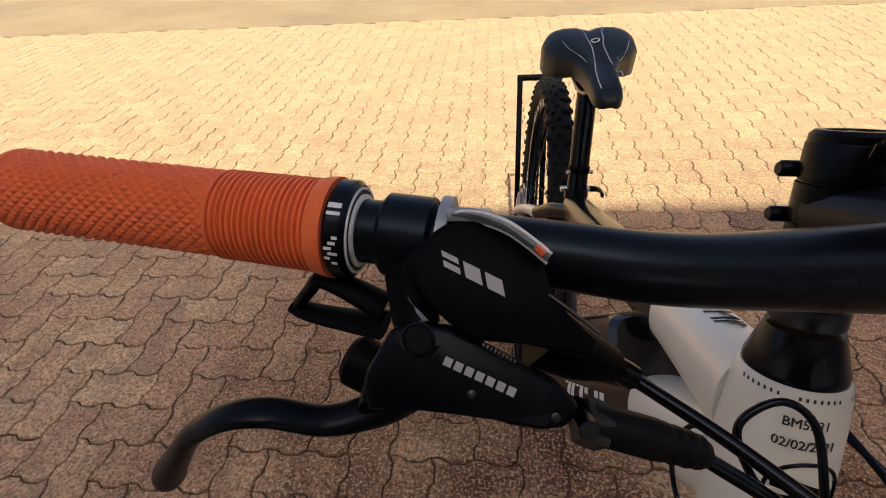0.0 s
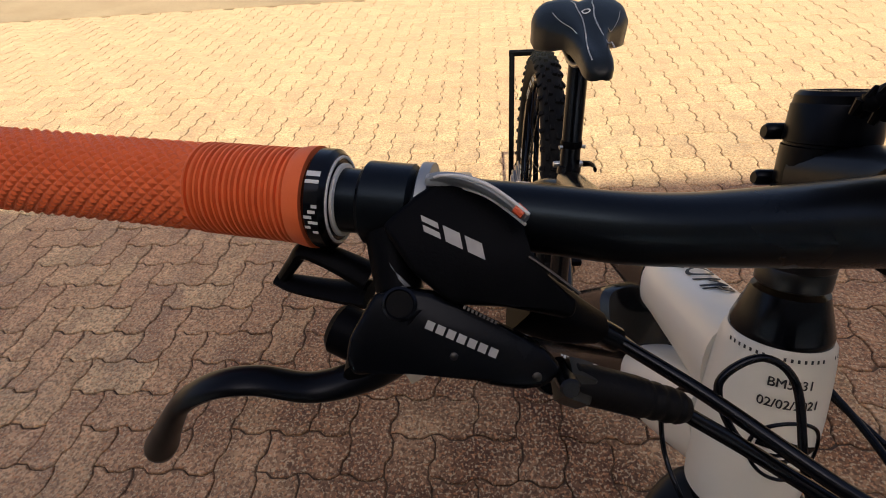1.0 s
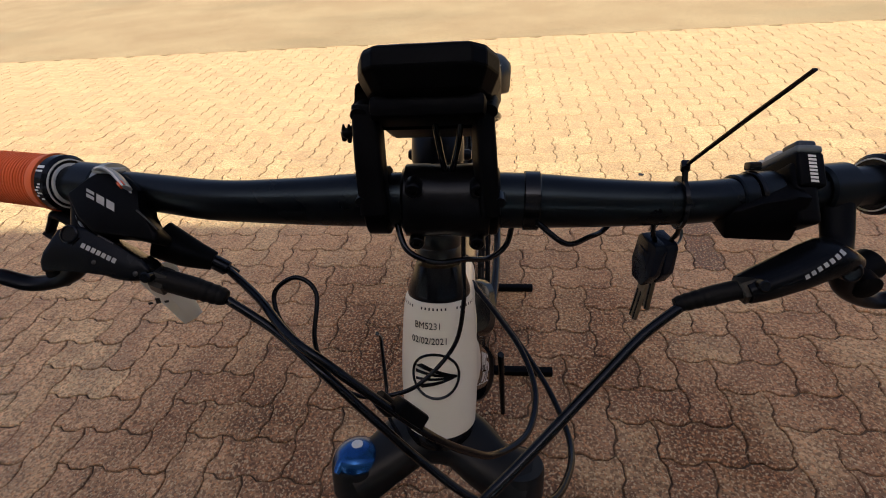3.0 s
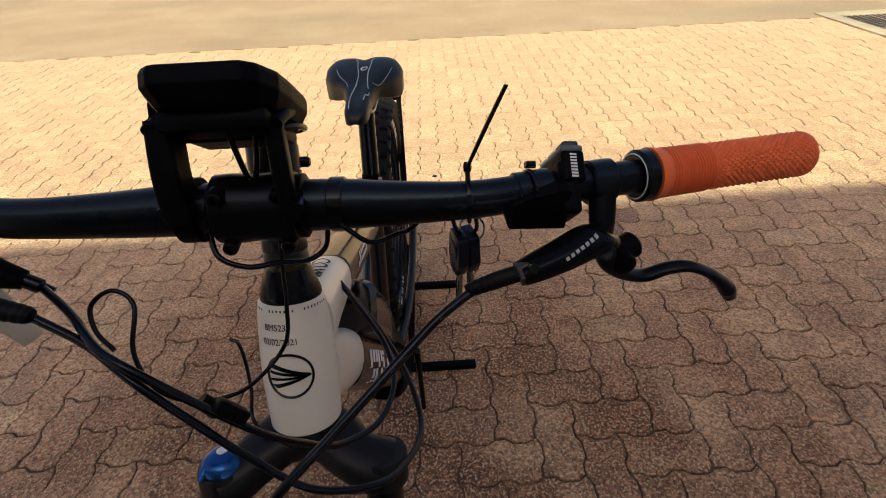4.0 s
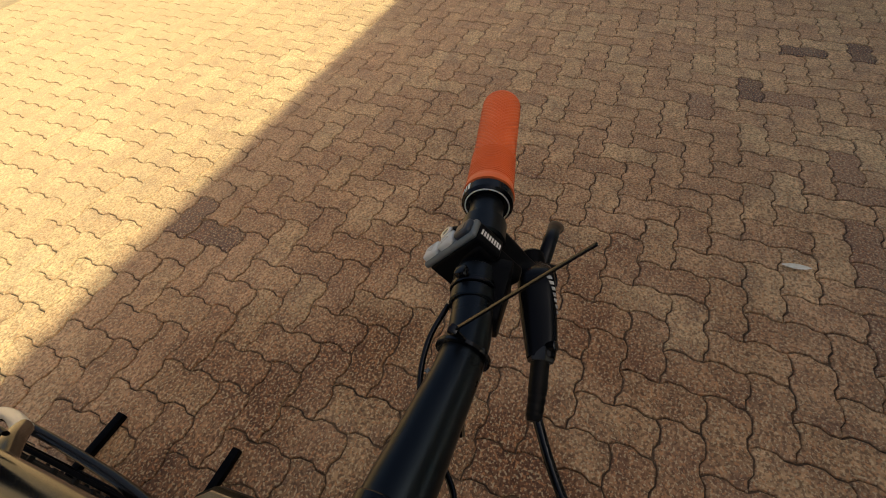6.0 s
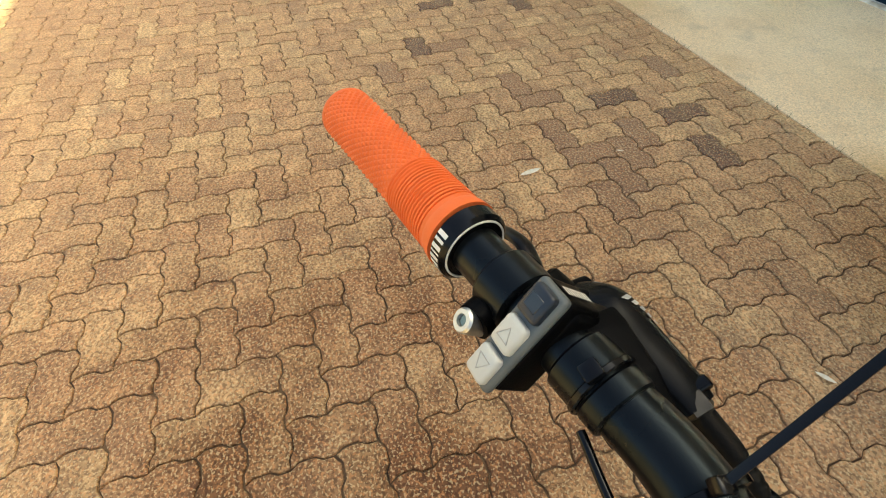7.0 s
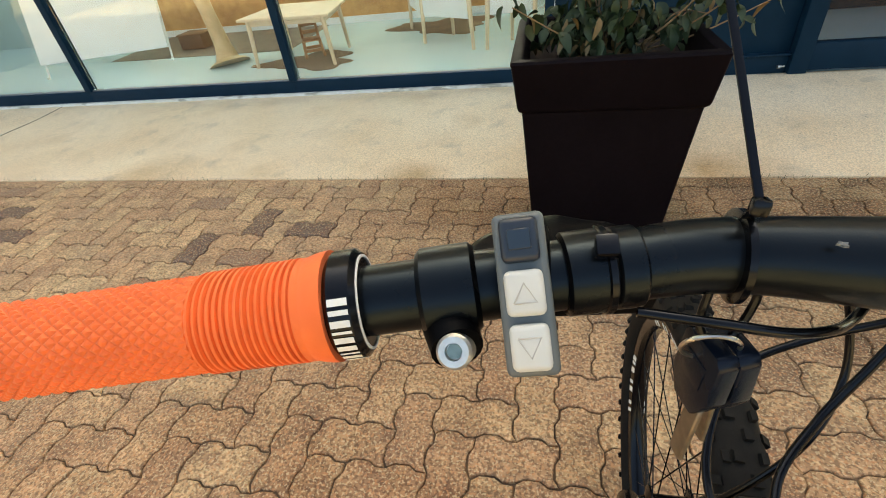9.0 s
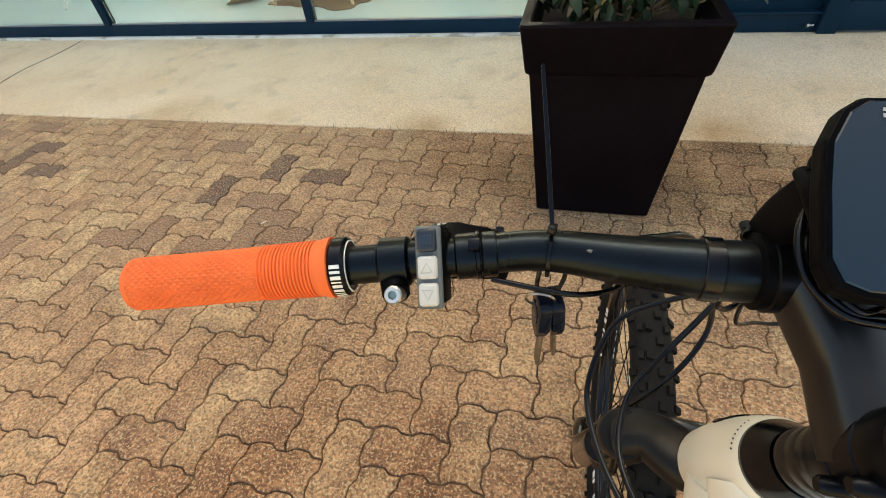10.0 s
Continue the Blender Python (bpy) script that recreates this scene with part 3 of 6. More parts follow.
def shop_table(name, corners, top_z, apron, top, legs, label, lift=0.03):
    """A table whose legs stand at four corners given in order round it."""
    feet = [Vector((x, y, 0.012)) for x, y in corners]
    mid = sum(feet, Vector()) / 4
    t = empty(name, mid, label, "table", "tables in the shop")
    bm = bmesh.new()
    loft(bm, [[mid + (f - mid) * k + Vector((0, 0, z - 0.012)) for f in feet] for k, z in ((1.10, top_z - 0.026), (1.13, top_z - 0.020), (1.13, top_z - 0.004), (1.11, top_z))])
    part("tabletop", bm, top, t, smooth=False)
    for k, f in enumerate(feet):
        head_of = mid + (f - mid) * 0.93
        part("leg", tube([f, Vector((head_of.x, head_of.y, top_z - 0.026))], [0.016, 0.024], n=10, smooth_line=False), legs, t)
        g = feet[(k + 1) % 4]
        a, b = mid + (f - mid) * 0.94, mid + (g - mid) * 0.94
        d = (b - a).normalized()
        part("rail", block(axes((a + b) / 2 + Vector((0, 0, top_z - 0.038 - apron / 2)), d, Vector((-d.y, d.x, 0)), (0, 0, 1)), ((b - a).length - 0.04, 0.02, apron), 0.003), top if apron > 0.1 else legs, t)
    return t


def child_chair(x, y, turn, h, mat, label):
    t = empty("wooden_chair", (x, y, 0.012), label, "chair", "chairs in the shop")
    m = pose(x, y, 0.012, 0, 0, turn)
    w = h * 0.52
    part("seat", block(m @ pose(0, 0, h), (w * 2.1, w * 2.0, 0.018), 0.006), mat, t)
    for dx in (-1, 1):
        for dy in (-1, 1):
            up = h if dy > 0 else h * 1.9
            part("leg", tube([m @ Vector((dx * w * 1.05, dy * w, 0)), m @ Vector((dx * w * 0.9, dy * w * 0.85, h)), m @ Vector((dx * w * 0.9, dy * w * (0.85 if dy > 0 else 0.98), up))], [0.013, 0.014, 0.012], n=8, smooth_line=False), mat, t)
    for dy in (-1, 1):
        part("stretcher", block(m @ pose(0, dy * w * 0.92, h * 0.45), (w * 1.9, 0.014, 0.03), 0.003), mat, t)
    for z in (1.35, 1.75):
        part("back_slat", block(m @ pose(0, -w * 0.93, h * z), (w * 1.8, 0.012, 0.035), 0.004), mat, t)
    return t


def hide(x, y, r, seed, label):
    bm = bmesh.new()
    rng = random.Random(seed)
    edge = [1 + 0.25 * math.sin(3 * a + seed) + 0.12 * math.sin(7 * a) + rng.uniform(-0.05, 0.05) for a in [k * math.pi / 24 for k in range(48)]]
    rings = []
    for z, f in ((0.0125, 1.0), (0.020, 0.985), (0.022, 0.9)):
        rings.append([(x + r * 1.25 * e * f * math.cos(k * math.pi / 24), y + r * 0.85 * e * f * math.sin(k * math.pi / 24), z) for k, e in enumerate(edge)])
    loft(bm, rings)
    return tagged(part("hide_rug", bm, RUG), label, "rug")


board_on_legs()
t = empty("tree_column", (3.52, -4.55, 0.012), "pale wooden tree-shaped column with a flared foot", "column")
part("trunk", tube([(3.50, -4.53, 0.012), (3.51, -4.54, 0.05), (3.53, -4.56, 0.2), (3.58, -4.58, 0.5), (3.68, -4.6, 1.2), (3.7, -4.6, 2.74)], [0.22, 0.13, 0.085, 0.07, 0.08, 0.1], n=14), WOOD, t)
shop_table("wooden_table", ((3.03, -4.29), (2.18, -4.24), (2.27, -4.90), (2.98, -4.95)), 0.47, 0.05, BIRCH, BIRCH, "low pale wooden table on four slim legs")
shop_table("white_table", ((1.42, -4.85), (0.87, -4.50), (1.17, -5.15), (1.72, -5.52)), 0.52, 0.22, BOARD_WHITE, BIRCH, "low white table with a deep apron on pale wooden legs")
shop_table("white_table", ((0.74, -4.47), (0.30, -4.52), (0.20, -4.86), (0.525, -4.76)), 0.50, 0.17, BOARD_WHITE, BIRCH, "small white table on pale wooden legs")
child_chair(2.55, -4.62, 28, 0.17, CHAIR_WOOD, "small brown wooden child's chair under the low table")
hide(2.53, -4.45, 0.37, 1, "brown cowhide rug under the wooden table")
hide(1.35, -5.62, 0.44, 2, "dark brown cowhide rug under the white table")
slab("floor_mat", 3.0, 5.4, -6.15, -4.95, 0.013, 0.018, MAT_BROWN, "grey-brown mat along the wooden wall", "mat")
t = empty("red_brown_box", (4.45, -5.4, 0.018), "small red-brown wooden box on the mat", "box")
part("body", block(pose(4.45, -5.4, 0.10), (0.32, 0.26, 0.15), 0.006), WOOD_DARK, t)
part("lid", block(pose(4.45, -5.4, 0.184), (0.34, 0.28, 0.018), 0.005), WOOD_DARK, t)

# ---- drain in the yard ----
t = empty("drain_grate", (4.78, 4.46, 0.0), "rusty slotted drain grate in a pale concrete surround", "drain")
for x, y, sx, sy in ((4.78, 4.02, 1.12, 0.16), (4.78, 4.92, 1.12, 0.16), (4.30, 4.47, 0.16, 0.74), (5.26, 4.47, 0.16, 0.74)):
    part("surround", block(pose(x, y, -0.002), (sx, sy, 0.034), 0.006), SURROUND, t)
for k in range(13):
    part("slat", block(pose(4.42 + k * 0.06, 4.47, -0.004), (0.032, 0.74, 0.022), 0.003), GRATE, t)


# ---- planters ----
def planter(x, y, label):
    t = empty("square_planter", (x, y, 0.003), label, "planter", "planters along the shop front")

    def sq(h, z, r=0.012):
        out = []
        for cx, cy, a0 in ((1, 1, 0), (-1, 1, 90), (-1, -1, 180), (1, -1, 270)):
            for k in range(5):
                a = radians(a0 + 22.5 * k)
                out.append((x + cx * (h - r) + r * math.cos(a), y + cy * (h - r) + r * math.sin(a), z))
        return out

    bm = bmesh.new()
    loft(bm, [sq(0.216, 0.003), sq(0.221, 0.008), sq(0.268, 0.585), sq(0.270, 0.605)])
    part("body", bm, PLANTER, t)
    bm = bmesh.new()
    loft(bm, [sq(0.262, 0.600), sq(0.272, 0.603), sq(0.281, 0.612), sq(0.284, 0.622), sq(0.300, 0.752), sq(0.303, 0.762), sq(0.298, 0.769), sq(0.272, 0.770), sq(0.266, 0.766), sq(0.262, 0.740), sq(0.250, 0.630)])
    part("rim", bm, PLANTER, t)
    bm = bmesh.new()
    n = 16
    grid = [[bm.verts.new((x - 0.262 + 0.524 * i / n, y - 0.262 + 0.524 * j / n, 0.675 + 0.02 * noise.noise(Vector((i * 0.7, j * 0.7, x))))) for j in range(n + 1)] for i in range(n + 1)]
    for i in range(n):
        for j in range(n):
            bm.faces.new((grid[i][j], grid[i + 1][j], grid[i + 1][j + 1], grid[i][j + 1]))
    part("soil", bm, POT_SOIL, t, "dark potting soil")
    return t


def leaf_mesh(name, mat, length, breadth, curl):
    bm = bmesh.new()
    rows = []
    for i in range(6):
        s = i / 5
        w = breadth * math.sin(math.pi * min(1, s * 0.92 + 0.04)) ** 0.8
        z = -curl * length * s * s
        rows.append([bm.verts.new((length * s, -w, z + 0.25 * w)), bm.verts.new((length * s, 0, z - 0.05 * w)), bm.verts.new((length * s, w, z + 0.25 * w))])
    for a, b in zip(rows, rows[1:]):
        for k in range(2):
            bm.faces.new((a[k], a[k + 1], b[k + 1], b[k]))
    me = bpy.data.meshes.new(name)
    bm.to_mesh(me)
    bm.free()
    me.materials.append(mat)
    me.polygons.foreach_set("use_smooth", [True] * len(me.polygons))
    return me


LEAVES = [leaf_mesh("leaf", LEAF, 0.060, 0.018, 0.6), leaf_mesh("leaf", LEAF, 0.050, 0.017, 0.35), leaf_mesh("leaf", LEAF, 0.044, 0.013, 0.9), leaf_mesh("leaf", LEAF_DRY, 0.045, 0.011, 0.9)]


def shrub(x, y, seed, count, reach=()):
    t = empty("potted_shrub", (x, y, 0.675), "leafy green shrub with a few dry leaves, growing in the planter", "plant", "shrubs")
    rng = random.Random(seed)
    stake = part("stake", tube([(x - 0.02, y + 0.05, 0.66), (x - 0.045, y + 0.055, 0.9), (x - 0.065, y + 0.06, 1.35)], 0.0140, n=10), STEM_WOOD, t, "tan wooden stake")
    tips = []
    for i in range(12):
        a = rng.uniform(0, 2 * math.pi)
        out = rng.uniform(0.14, 0.36)
        base = Vector((x + rng.uniform(-0.08, 0.08), y + rng.uniform(-0.08, 0.08), 0.665))
        end = Vector((x + out * math.cos(a), y + out * math.sin(a) * 0.9, rng.uniform(0.80, 1.25)))
        mid = (base + end) / 2 + Vector((0, 0, 0.08))
        line = spline([base, mid, end], 6)
        part("branch", tube([base, mid, end], [0.0036, 0.0015], n=6, per=6), TWIG, t)
        tips.append(line)
    # long bare twigs that reach out past the rim
    for dx, dy, z in reach:
        base = Vector((x - 0.06, y + 0.04, 0.70))
        end = Vector((x + dx, y + dy, z))
        mid = (base + end) / 2 + Vector((0, 0, -0.02))
        part("branch", tube([base, mid, end], [0.0045, 0.0028, 0.0016], n=6, per=6), STEM_WOOD, t)
        tips.append(spline([base, mid, end], 6))
    bpy.context.view_layer.update()
    inv = t.matrix_world.inverted()
    for i in range(count):
        line = rng.choice(tips)
        low = rng.random() < 0.55
        p = line[min(len(line) - 1, int(rng.uniform(0.1 if low else 0.35, 1.0) * len(line)))] + Vector((rng.gauss(0, 0.02), rng.gauss(0, 0.02), rng.gauss(0, 0.02)))
        if low:
            a = rng.uniform(0, 6.28)
            r = rng.uniform(0.03, 0.2)
            p = Vector((x + 0.03 + r * math.cos(a) * 1.1, y + r * math.sin(a), rng.uniform(0.72, 0.86)))
        me = LEAVES[3] if rng.random() < 0.13 else LEAVES[rng.randrange(3)]
        ob = new("leaf", me)
        ob.parent = t
        ob.matrix_parent_inverse = inv
        ob.matrix_basis = Matrix.Translation(p) @ Euler((rng.uniform(-0.8, 0.8), rng.uniform(-0.2, 1.35), rng.uniform(0, 6.28))).to_matrix().to_4x4() @ Matrix.Scale(rng.uniform(0.65, 1.15), 4)
    return t


planter(0.006, -1.620, "tall tapered aubergine-brown plastic planter with a deep rim")
shrub(0.006, -1.620, 5, 600, ((-0.49, 0.0, 0.84), (-0.40, 0.10, 0.92), (-0.36, -0.08, 0.90), (-0.30, 0.16, 0.98), (0.30, 0.20, 0.90)))
planter(7.15, -1.90, "second tapered dark brown planter further along the shop front")
shrub(7.15, -1.90, 8, 60)


# ---- the bicycle ----
bike = empty("mountain_bike", (-0.02, 0.33, 0.0), "black and cream electric mountain bike with orange grips in a stand", "bicycle")


def plane_x(y, z):
    """The bicycle's middle plane, which leans a little."""
    return 0.0028 + 0.0281 * (z - 0.9) - 0.0071 * (y - 0.0025)


def P(u, y, z):
    return Vector((plane_x(y, z) + u, y, z))


def head(z):
    return P(0, 0.0025 + (z - 0.9) * 0.3917, z)


HEAD_AXIS = (head(1.0) - head(0.9)).normalized()
HEAD_FRONT = (Vector((0, -1, 0)) - HEAD_AXIS * Vector((0, -1, 0)).dot(HEAD_AXIS)).normalized()
HEAD_SIDE = HEAD_AXIS.cross(HEAD_FRONT) * -1
if HEAD_SIDE.x < 0:
    HEAD_SIDE = -HEAD_SIDE

# handlebar frame: a along the bar to the rider's left, b to the rear, c up
BAR_MID = Vector((0.0222, -0.013, 1.084))
EX = Vector((0.9977, 0.0488, -0.0460)).normalized()
EY = Vector((-0.0488, 0.9988, 0.0))
EY = (EY - EX * EY.dot(EX)).normalized()
EZ = EX.cross(EY)


def B(a, b, c):
    return BAR_MID + EX * a + EY * b + EZ * c


BAR_A = (0.0, 0.045, 0.085, 0.13, 0.17, 0.25, 0.374)
BAR_B = (0.0, 0.0, -0.0035, -0.007, -0.0005, 0.0133, 0.0346)
BAR_C = (0.0, 0.0, 0.001, 0.0035, 0.0042, 0.0045, 0.0045)
BAR_R = (0.0159, 0.0159, 0.0150, 0.0133, 0.0118, 0.0111, 0.0111)


def on_bar(a):
    s = abs(a)
    return B(a, float(np.interp(s, BAR_A, BAR_B)), float(np.interp(s, BAR_A, BAR_C)))


def bar_way(a):
    return (on_bar(a + 0.004) - on_bar(a - 0.004)).normalized()


def bar_radius(a):
    return float(np.interp(abs(a), BAR_A, BAR_R))


aa = [-0.362] + [-s for s in BAR_A[-2:0:-1]] + list(BAR_A[:-1]) + [0.362]
part("handlebar", tube([on_bar(a) for a in aa], [bar_radius(a) for a in np.linspace(-0.374, 0.374, 61)], n=28, per=8), BAR_BLACK, bike, "matt black riser handlebar")


def ring_on_bar(a0, a1, r, name, mat, label="", edge=0.001, n=32, parent=None):
    w = bar_way((a0 + a1) / 2)
    h = a1 - a0
    return part(name, turned(on_bar(a0), w, [(0, r - edge), (edge, r), (h - edge, r), (h, r - edge)], n), mat, parent or bike, label)


def grip(s):
    """An orange rubber grip, knurled outside and ribbed inside, with its black locking collar; s is +1 or -1."""
    a0, a1, inner = (0.2472, 0.3705, 0.2375) if s > 0 else (0.2372, 0.3690, 0.2295)
    start, end = on_bar(s * a0), on_bar(s * a1)
    w = (end - start).normalized()
    length = (end - start).length
    u = w.orthogonal().normalized() if abs(w.z) > 0.9 else (Vector((0, 0, 1)) - w * w.z).normalized()
    v = w.cross(u)
    n, m = 216, 420
    lip, ribs = (0.0095, 0.333) if s > 0 else (0.0062, 0.312)
    rings = []
    for i in range(m + 1):
        x = length * i / m
        f = x / length
        ring = []
        for k in range(n):
            ang = 2 * math.pi * k / n
            if x < lip:
                r = 0.0177 - 0.0012 * min(1.0, x / 0.007) ** 2
            elif f < ribs:
                r = 0.0167 - 0.0012 * max(0.0, min(1.0, 1.2 * math.cos(2 * math.pi * (x - lip) / 0.00212) + 0.2))
            elif f < 0.955:
                q, p = x / 0.0046, 27 * ang / (2 * math.pi)
                d1, d2 = abs((q + p) % 1 - 0.5) * 2, abs((q - p) % 1 - 0.5) * 2
                bump = max(0.0, min(1.0, (1 - max(d1, d2)) * 1.7 - 0.1)) * min(1.0, (1.06 - f) * 6) * (0.55 + 0.45 * min(1.0, (f - ribs) * 25))
                low = 0.0 if math.cos(ang - math.pi) > 0.82 else 1.0
                r = 0.0155 + 0.0009 * bump * low
            else:
                e = (f - 0.955) / 0.045
                r = 0.0160 * math.sqrt(max(0.0, 1 - 0.55 * max(0.0, (e - 0.35) / 0.65) ** 2.4))
            r *= 1.0 - 0.03 * math.sin(math.pi * f)
            ring.append(start + w * x + (u * math.cos(ang) + v * math.sin(ang)) * r)
        rings.append(ring)
    g = part("grip", loft(bmesh.new(), rings), ORANGE, bike, "orange rubber grip, knurled and ribbed")
    lo_a, hi_a = sorted((s * inner, s * a0))
    c = ring_on_bar(lo_a, hi_a, 0.0172, "collar", GLOSS, "black locking collar with white print", 0.0016)
    mid_a = s * (inner + a0) / 2
    w0 = bar_way(mid_a)
    ringp = on_bar(s * inner)
    part("edge_ring", turned(ringp, w0 * -s, [(-0.0004, 0.0141), (0.0004, 0.0142), (0.0005, 0.0146), (0.0004, 0.0150), (-0.0004, 0.0151)], 48, cap=False), PRINT_WHITE, c, "thin white ring")
    if s < 0:
        part("edge_ring", turned(ringp + w0 * 0.0012, w0, [(-0.0012, 0.0119), (-0.0010, 0.0126), (0.0, 0.0126), (0.0002, 0.0119)], 40), PRINT_WHITE, c, "thin white ring")
    # white strokes round the collar
    uu = (Vector((0, 0, 1)) - w0 * w0.z).normalized()
    vv = w0.cross(uu)
    bm = bmesh.new()
    rng = random.Random(7)
    wide_a = a0 - inner

    def stroke(h0, h1, t0, t1):
        base = on_bar(mid_a)
        for q in range(2):
            u0, u1 = t0 + (t1 - t0) * q / 2, t0 + (t1 - t0) * (q + 1) / 2
            bm.faces.new([bm.verts.new(base + w0 * h + (uu * math.cos(t) + vv * math.sin(t)) * 0.01742) for h, t in ((h0, u0), (h0, u1), (h1, u1), (h1, u0))])

    marks = ((196, 6), (206, 3), (213, 7), (224, 4), (232, 7), (243, 7), (254, 3), (261, 7), (272, 7), (283, 3), (290, 7), (302, 5), (311, 7)) if s > 0 else ((24, 6), (34, 4))
    for start_deg, wide in marks:
        stroke(-wide_a * 0.30, wide_a * 0.30, radians(start_deg), radians(start_deg + wide))
    if s < 0:
        for k, (h0, h1) in enumerate(((0.05, 0.30), (-0.10, 0.22), (-0.30, 0.05), (-0.12, 0.30), (-0.30, -0.05), (0.0, 0.25))):
            stroke(wide_a * h0, wide_a * h1, radians(60 + 6 * k), radians(60 + 6 * k + 3.5))
    else:
        stroke(-wide_a * 0.40, wide_a * 0.10, radians(170), radians(173))
        stroke(-wide_a * 0.10, wide_a * 0.40, radians(178), radians(184))
    part("print", bm, PRINT_WHITE, c)


for s in (1, -1):
    grip(s)


# ---- brakes and shifter ----
def face_frame(at, normal):
    """A pose on a face of the brake or shifter: x along the bar, z out of the face."""
    n = normal.normalized()
    x = (EX - n * EX.dot(n)).normalized()
    return axes(at, x, n.cross(x), n)


def prism(m, outline_2d, depth, bevel, shrink=0.94):
    """A cast housing: an outline in the plane of the pose m, given depth behind it and rounded edges."""
    bm = bmesh.new()
    cx, cy = sum(p[0] for p in outline_2d) / len(outline_2d), sum(p[1] for p in outline_2d) / len(outline_2d)
    loft(bm, [[m @ Vector((cx + (x - cx) * k, cy + (y - cy) * k, z)) for x, y in outline_2d] for z, k in ((0.0, 1.0), (-depth * 0.6, 1.0), (-depth, shrink))])
    bmesh.ops.bevel(bm, geom=bm.edges[:], offset=bevel, segments=3, profile=0.5, affect="EDGES", clamp_overlap=True)
    return bm


BRAKE_FACE = face_frame(Vector((-0.165, -0.0595, 1.0815)), -EY * 0.72 + EZ * 0.69)
SHIFT_FACE = face_frame(Vector((-0.165, -0.0440, 1.0980)), -EY * 0.62 + EZ * 0.78)


def brake(s):
    if s < 0:
        shape = [(-0.0335, 0.0000), (-0.0261, 0.0130), (-0.0172, 0.0150), (-0.0082, 0.0132), (0.0088, 0.0046), (0.0243, -0.0032), (0.0294, -0.0095), (0.0246, -0.0145), (0.0176, -0.0156), (0.0081, -0.0143), (-0.0079, -0.0090), (-0.0167, -0.0082), (-0.0255, -0.0105), (-0.0325, -0.0115), (-0.0345, -0.0058)]
        t = part("brake_lever_body", prism(BRAKE_FACE, shape, 0.019, 0.0022), CASTING, bike, "black brake lever body with straight edges")
    else:
        t = part("brake_lever_body", tube([B(a, b, c) for a, b, c in ((0.213, -0.026, -0.020), (0.207, -0.029, -0.018), (0.197, -0.0315, -0.0140), (0.180, -0.0365, -0.0190), (0.163, -0.0415, -0.0235), (0.154, -0.0435, -0.0262))], [0.0060, 0.0078, 0.0084, 0.0078, 0.0068, 0.0058], flat=1.38, n=20, power=3.2), CASTING, bike, "black brake lever body")
    part("boot", tube([B(s * a, b, c) for a, b, c in ((0.157, -0.043, -0.0250), (0.148, -0.0440, -0.0270), (0.136, -0.0455, -0.0300), (0.121, -0.0468, -0.0350))], [r * (1.0 if s < 0 else 0.84) for r in [0.0060, 0.0064] + [0.0062] * 20 + [0.0060, 0.0060, 0.0055, 0.0058, 0.0058, 0.0053, 0.0056, 0.0056, 0.0050, 0.0053, 0.0047, 0.0040]], n=18, per=26), BOOT, t, "black rubber boot with a ribbed end")
    part("nut", turned(B(s * 0.1565, -0.0430, -0.0255), B(s * 0.150, -0.0440, -0.0278) - B(s * 0.1565, -0.0430, -0.0255), [(-0.003, 0.0070), (0.0, 0.0074), (0.0045, 0.0074), (0.0052, 0.0066)], 6), NUT, t, "dark steel hose nut")
    part("banjo", turned(B(s * 0.159, -0.0425, -0.0225), -EY + EZ * 0.6, [(-0.006, 0.0030), (0.0085, 0.0030), (0.0092, 0.0024)], 16), GLOSS, t)
    line = [(0.206, -0.034, -0.018), (0.213, -0.036, -0.026), (0.223, -0.038, -0.0310), (0.237, -0.041, -0.0315), (0.251, -0.0435, -0.0235), (0.264, -0.0445, -0.0245), (0.277, -0.045, -0.0335), (0.288, -0.045, -0.049), (0.2965, -0.0445, -0.0625), (0.300, -0.044, -0.0700)]
    if s > 0:
        line = [(0.206, -0.034, -0.018), (0.212, -0.034, -0.030), (0.224, -0.032, -0.040), (0.240, -0.030, -0.0455), (0.254, -0.031, -0.0395), (0.267, -0.032, -0.038), (0.281, -0.032, -0.0435), (0.292, -0.032, -0.051), (0.301, -0.0322, -0.0595), (0.306, -0.0323, -0.067)]
    part("lever_blade", tube([B(s * a, b, c) for a, b, c in line], [0.0072, 0.0060, 0.0044, 0.0033, 0.0027, 0.0026, 0.0031, 0.0042, 0.0056, 0.0044], flat=[1.0, 1.0, 1.3, 1.6, 1.9, 1.9, 1.6, 1.4, 1.2, 1.0], n=16, up=tuple(EZ)), LEVER, t, "curved black lever blade")
    part("pivot_screw", turned(BRAKE_FACE @ Vector((-0.0182, 0.0098, -0.0010)) if s < 0 else B(0.205, -0.0400, -0.0165), BRAKE_FACE.to_3x3().col[2] if s < 0 else -EY + EZ * 0.45, [(-0.004, 0.0052), (0.0015, 0.0052), (0.0020, 0.0044), (0.0012, 0.0040), (0.0012, 0.0012)], 24), GLOSS, t)
    part("reach_knob", turned(B(s * 0.226, -0.024, -0.026), B(s * 0.245, -0.016, -0.022) - B(s * 0.226, -0.024, -0.026), [(-0.012, 0.004), (-0.008, 0.0085), (0.004, 0.0088), (0.006, 0.007)], 20), PLASTIC, t)
    part("pivot_cap", turned(B(s * 0.219, -0.036, -0.0275), -EY, [(-0.008, 0.007), (0.004, 0.007), (0.005, 0.0055)], 20), PLASTIC, t)
    # bar clamp with its arm and bolt
    a0, a1 = (0.203, 0.221)
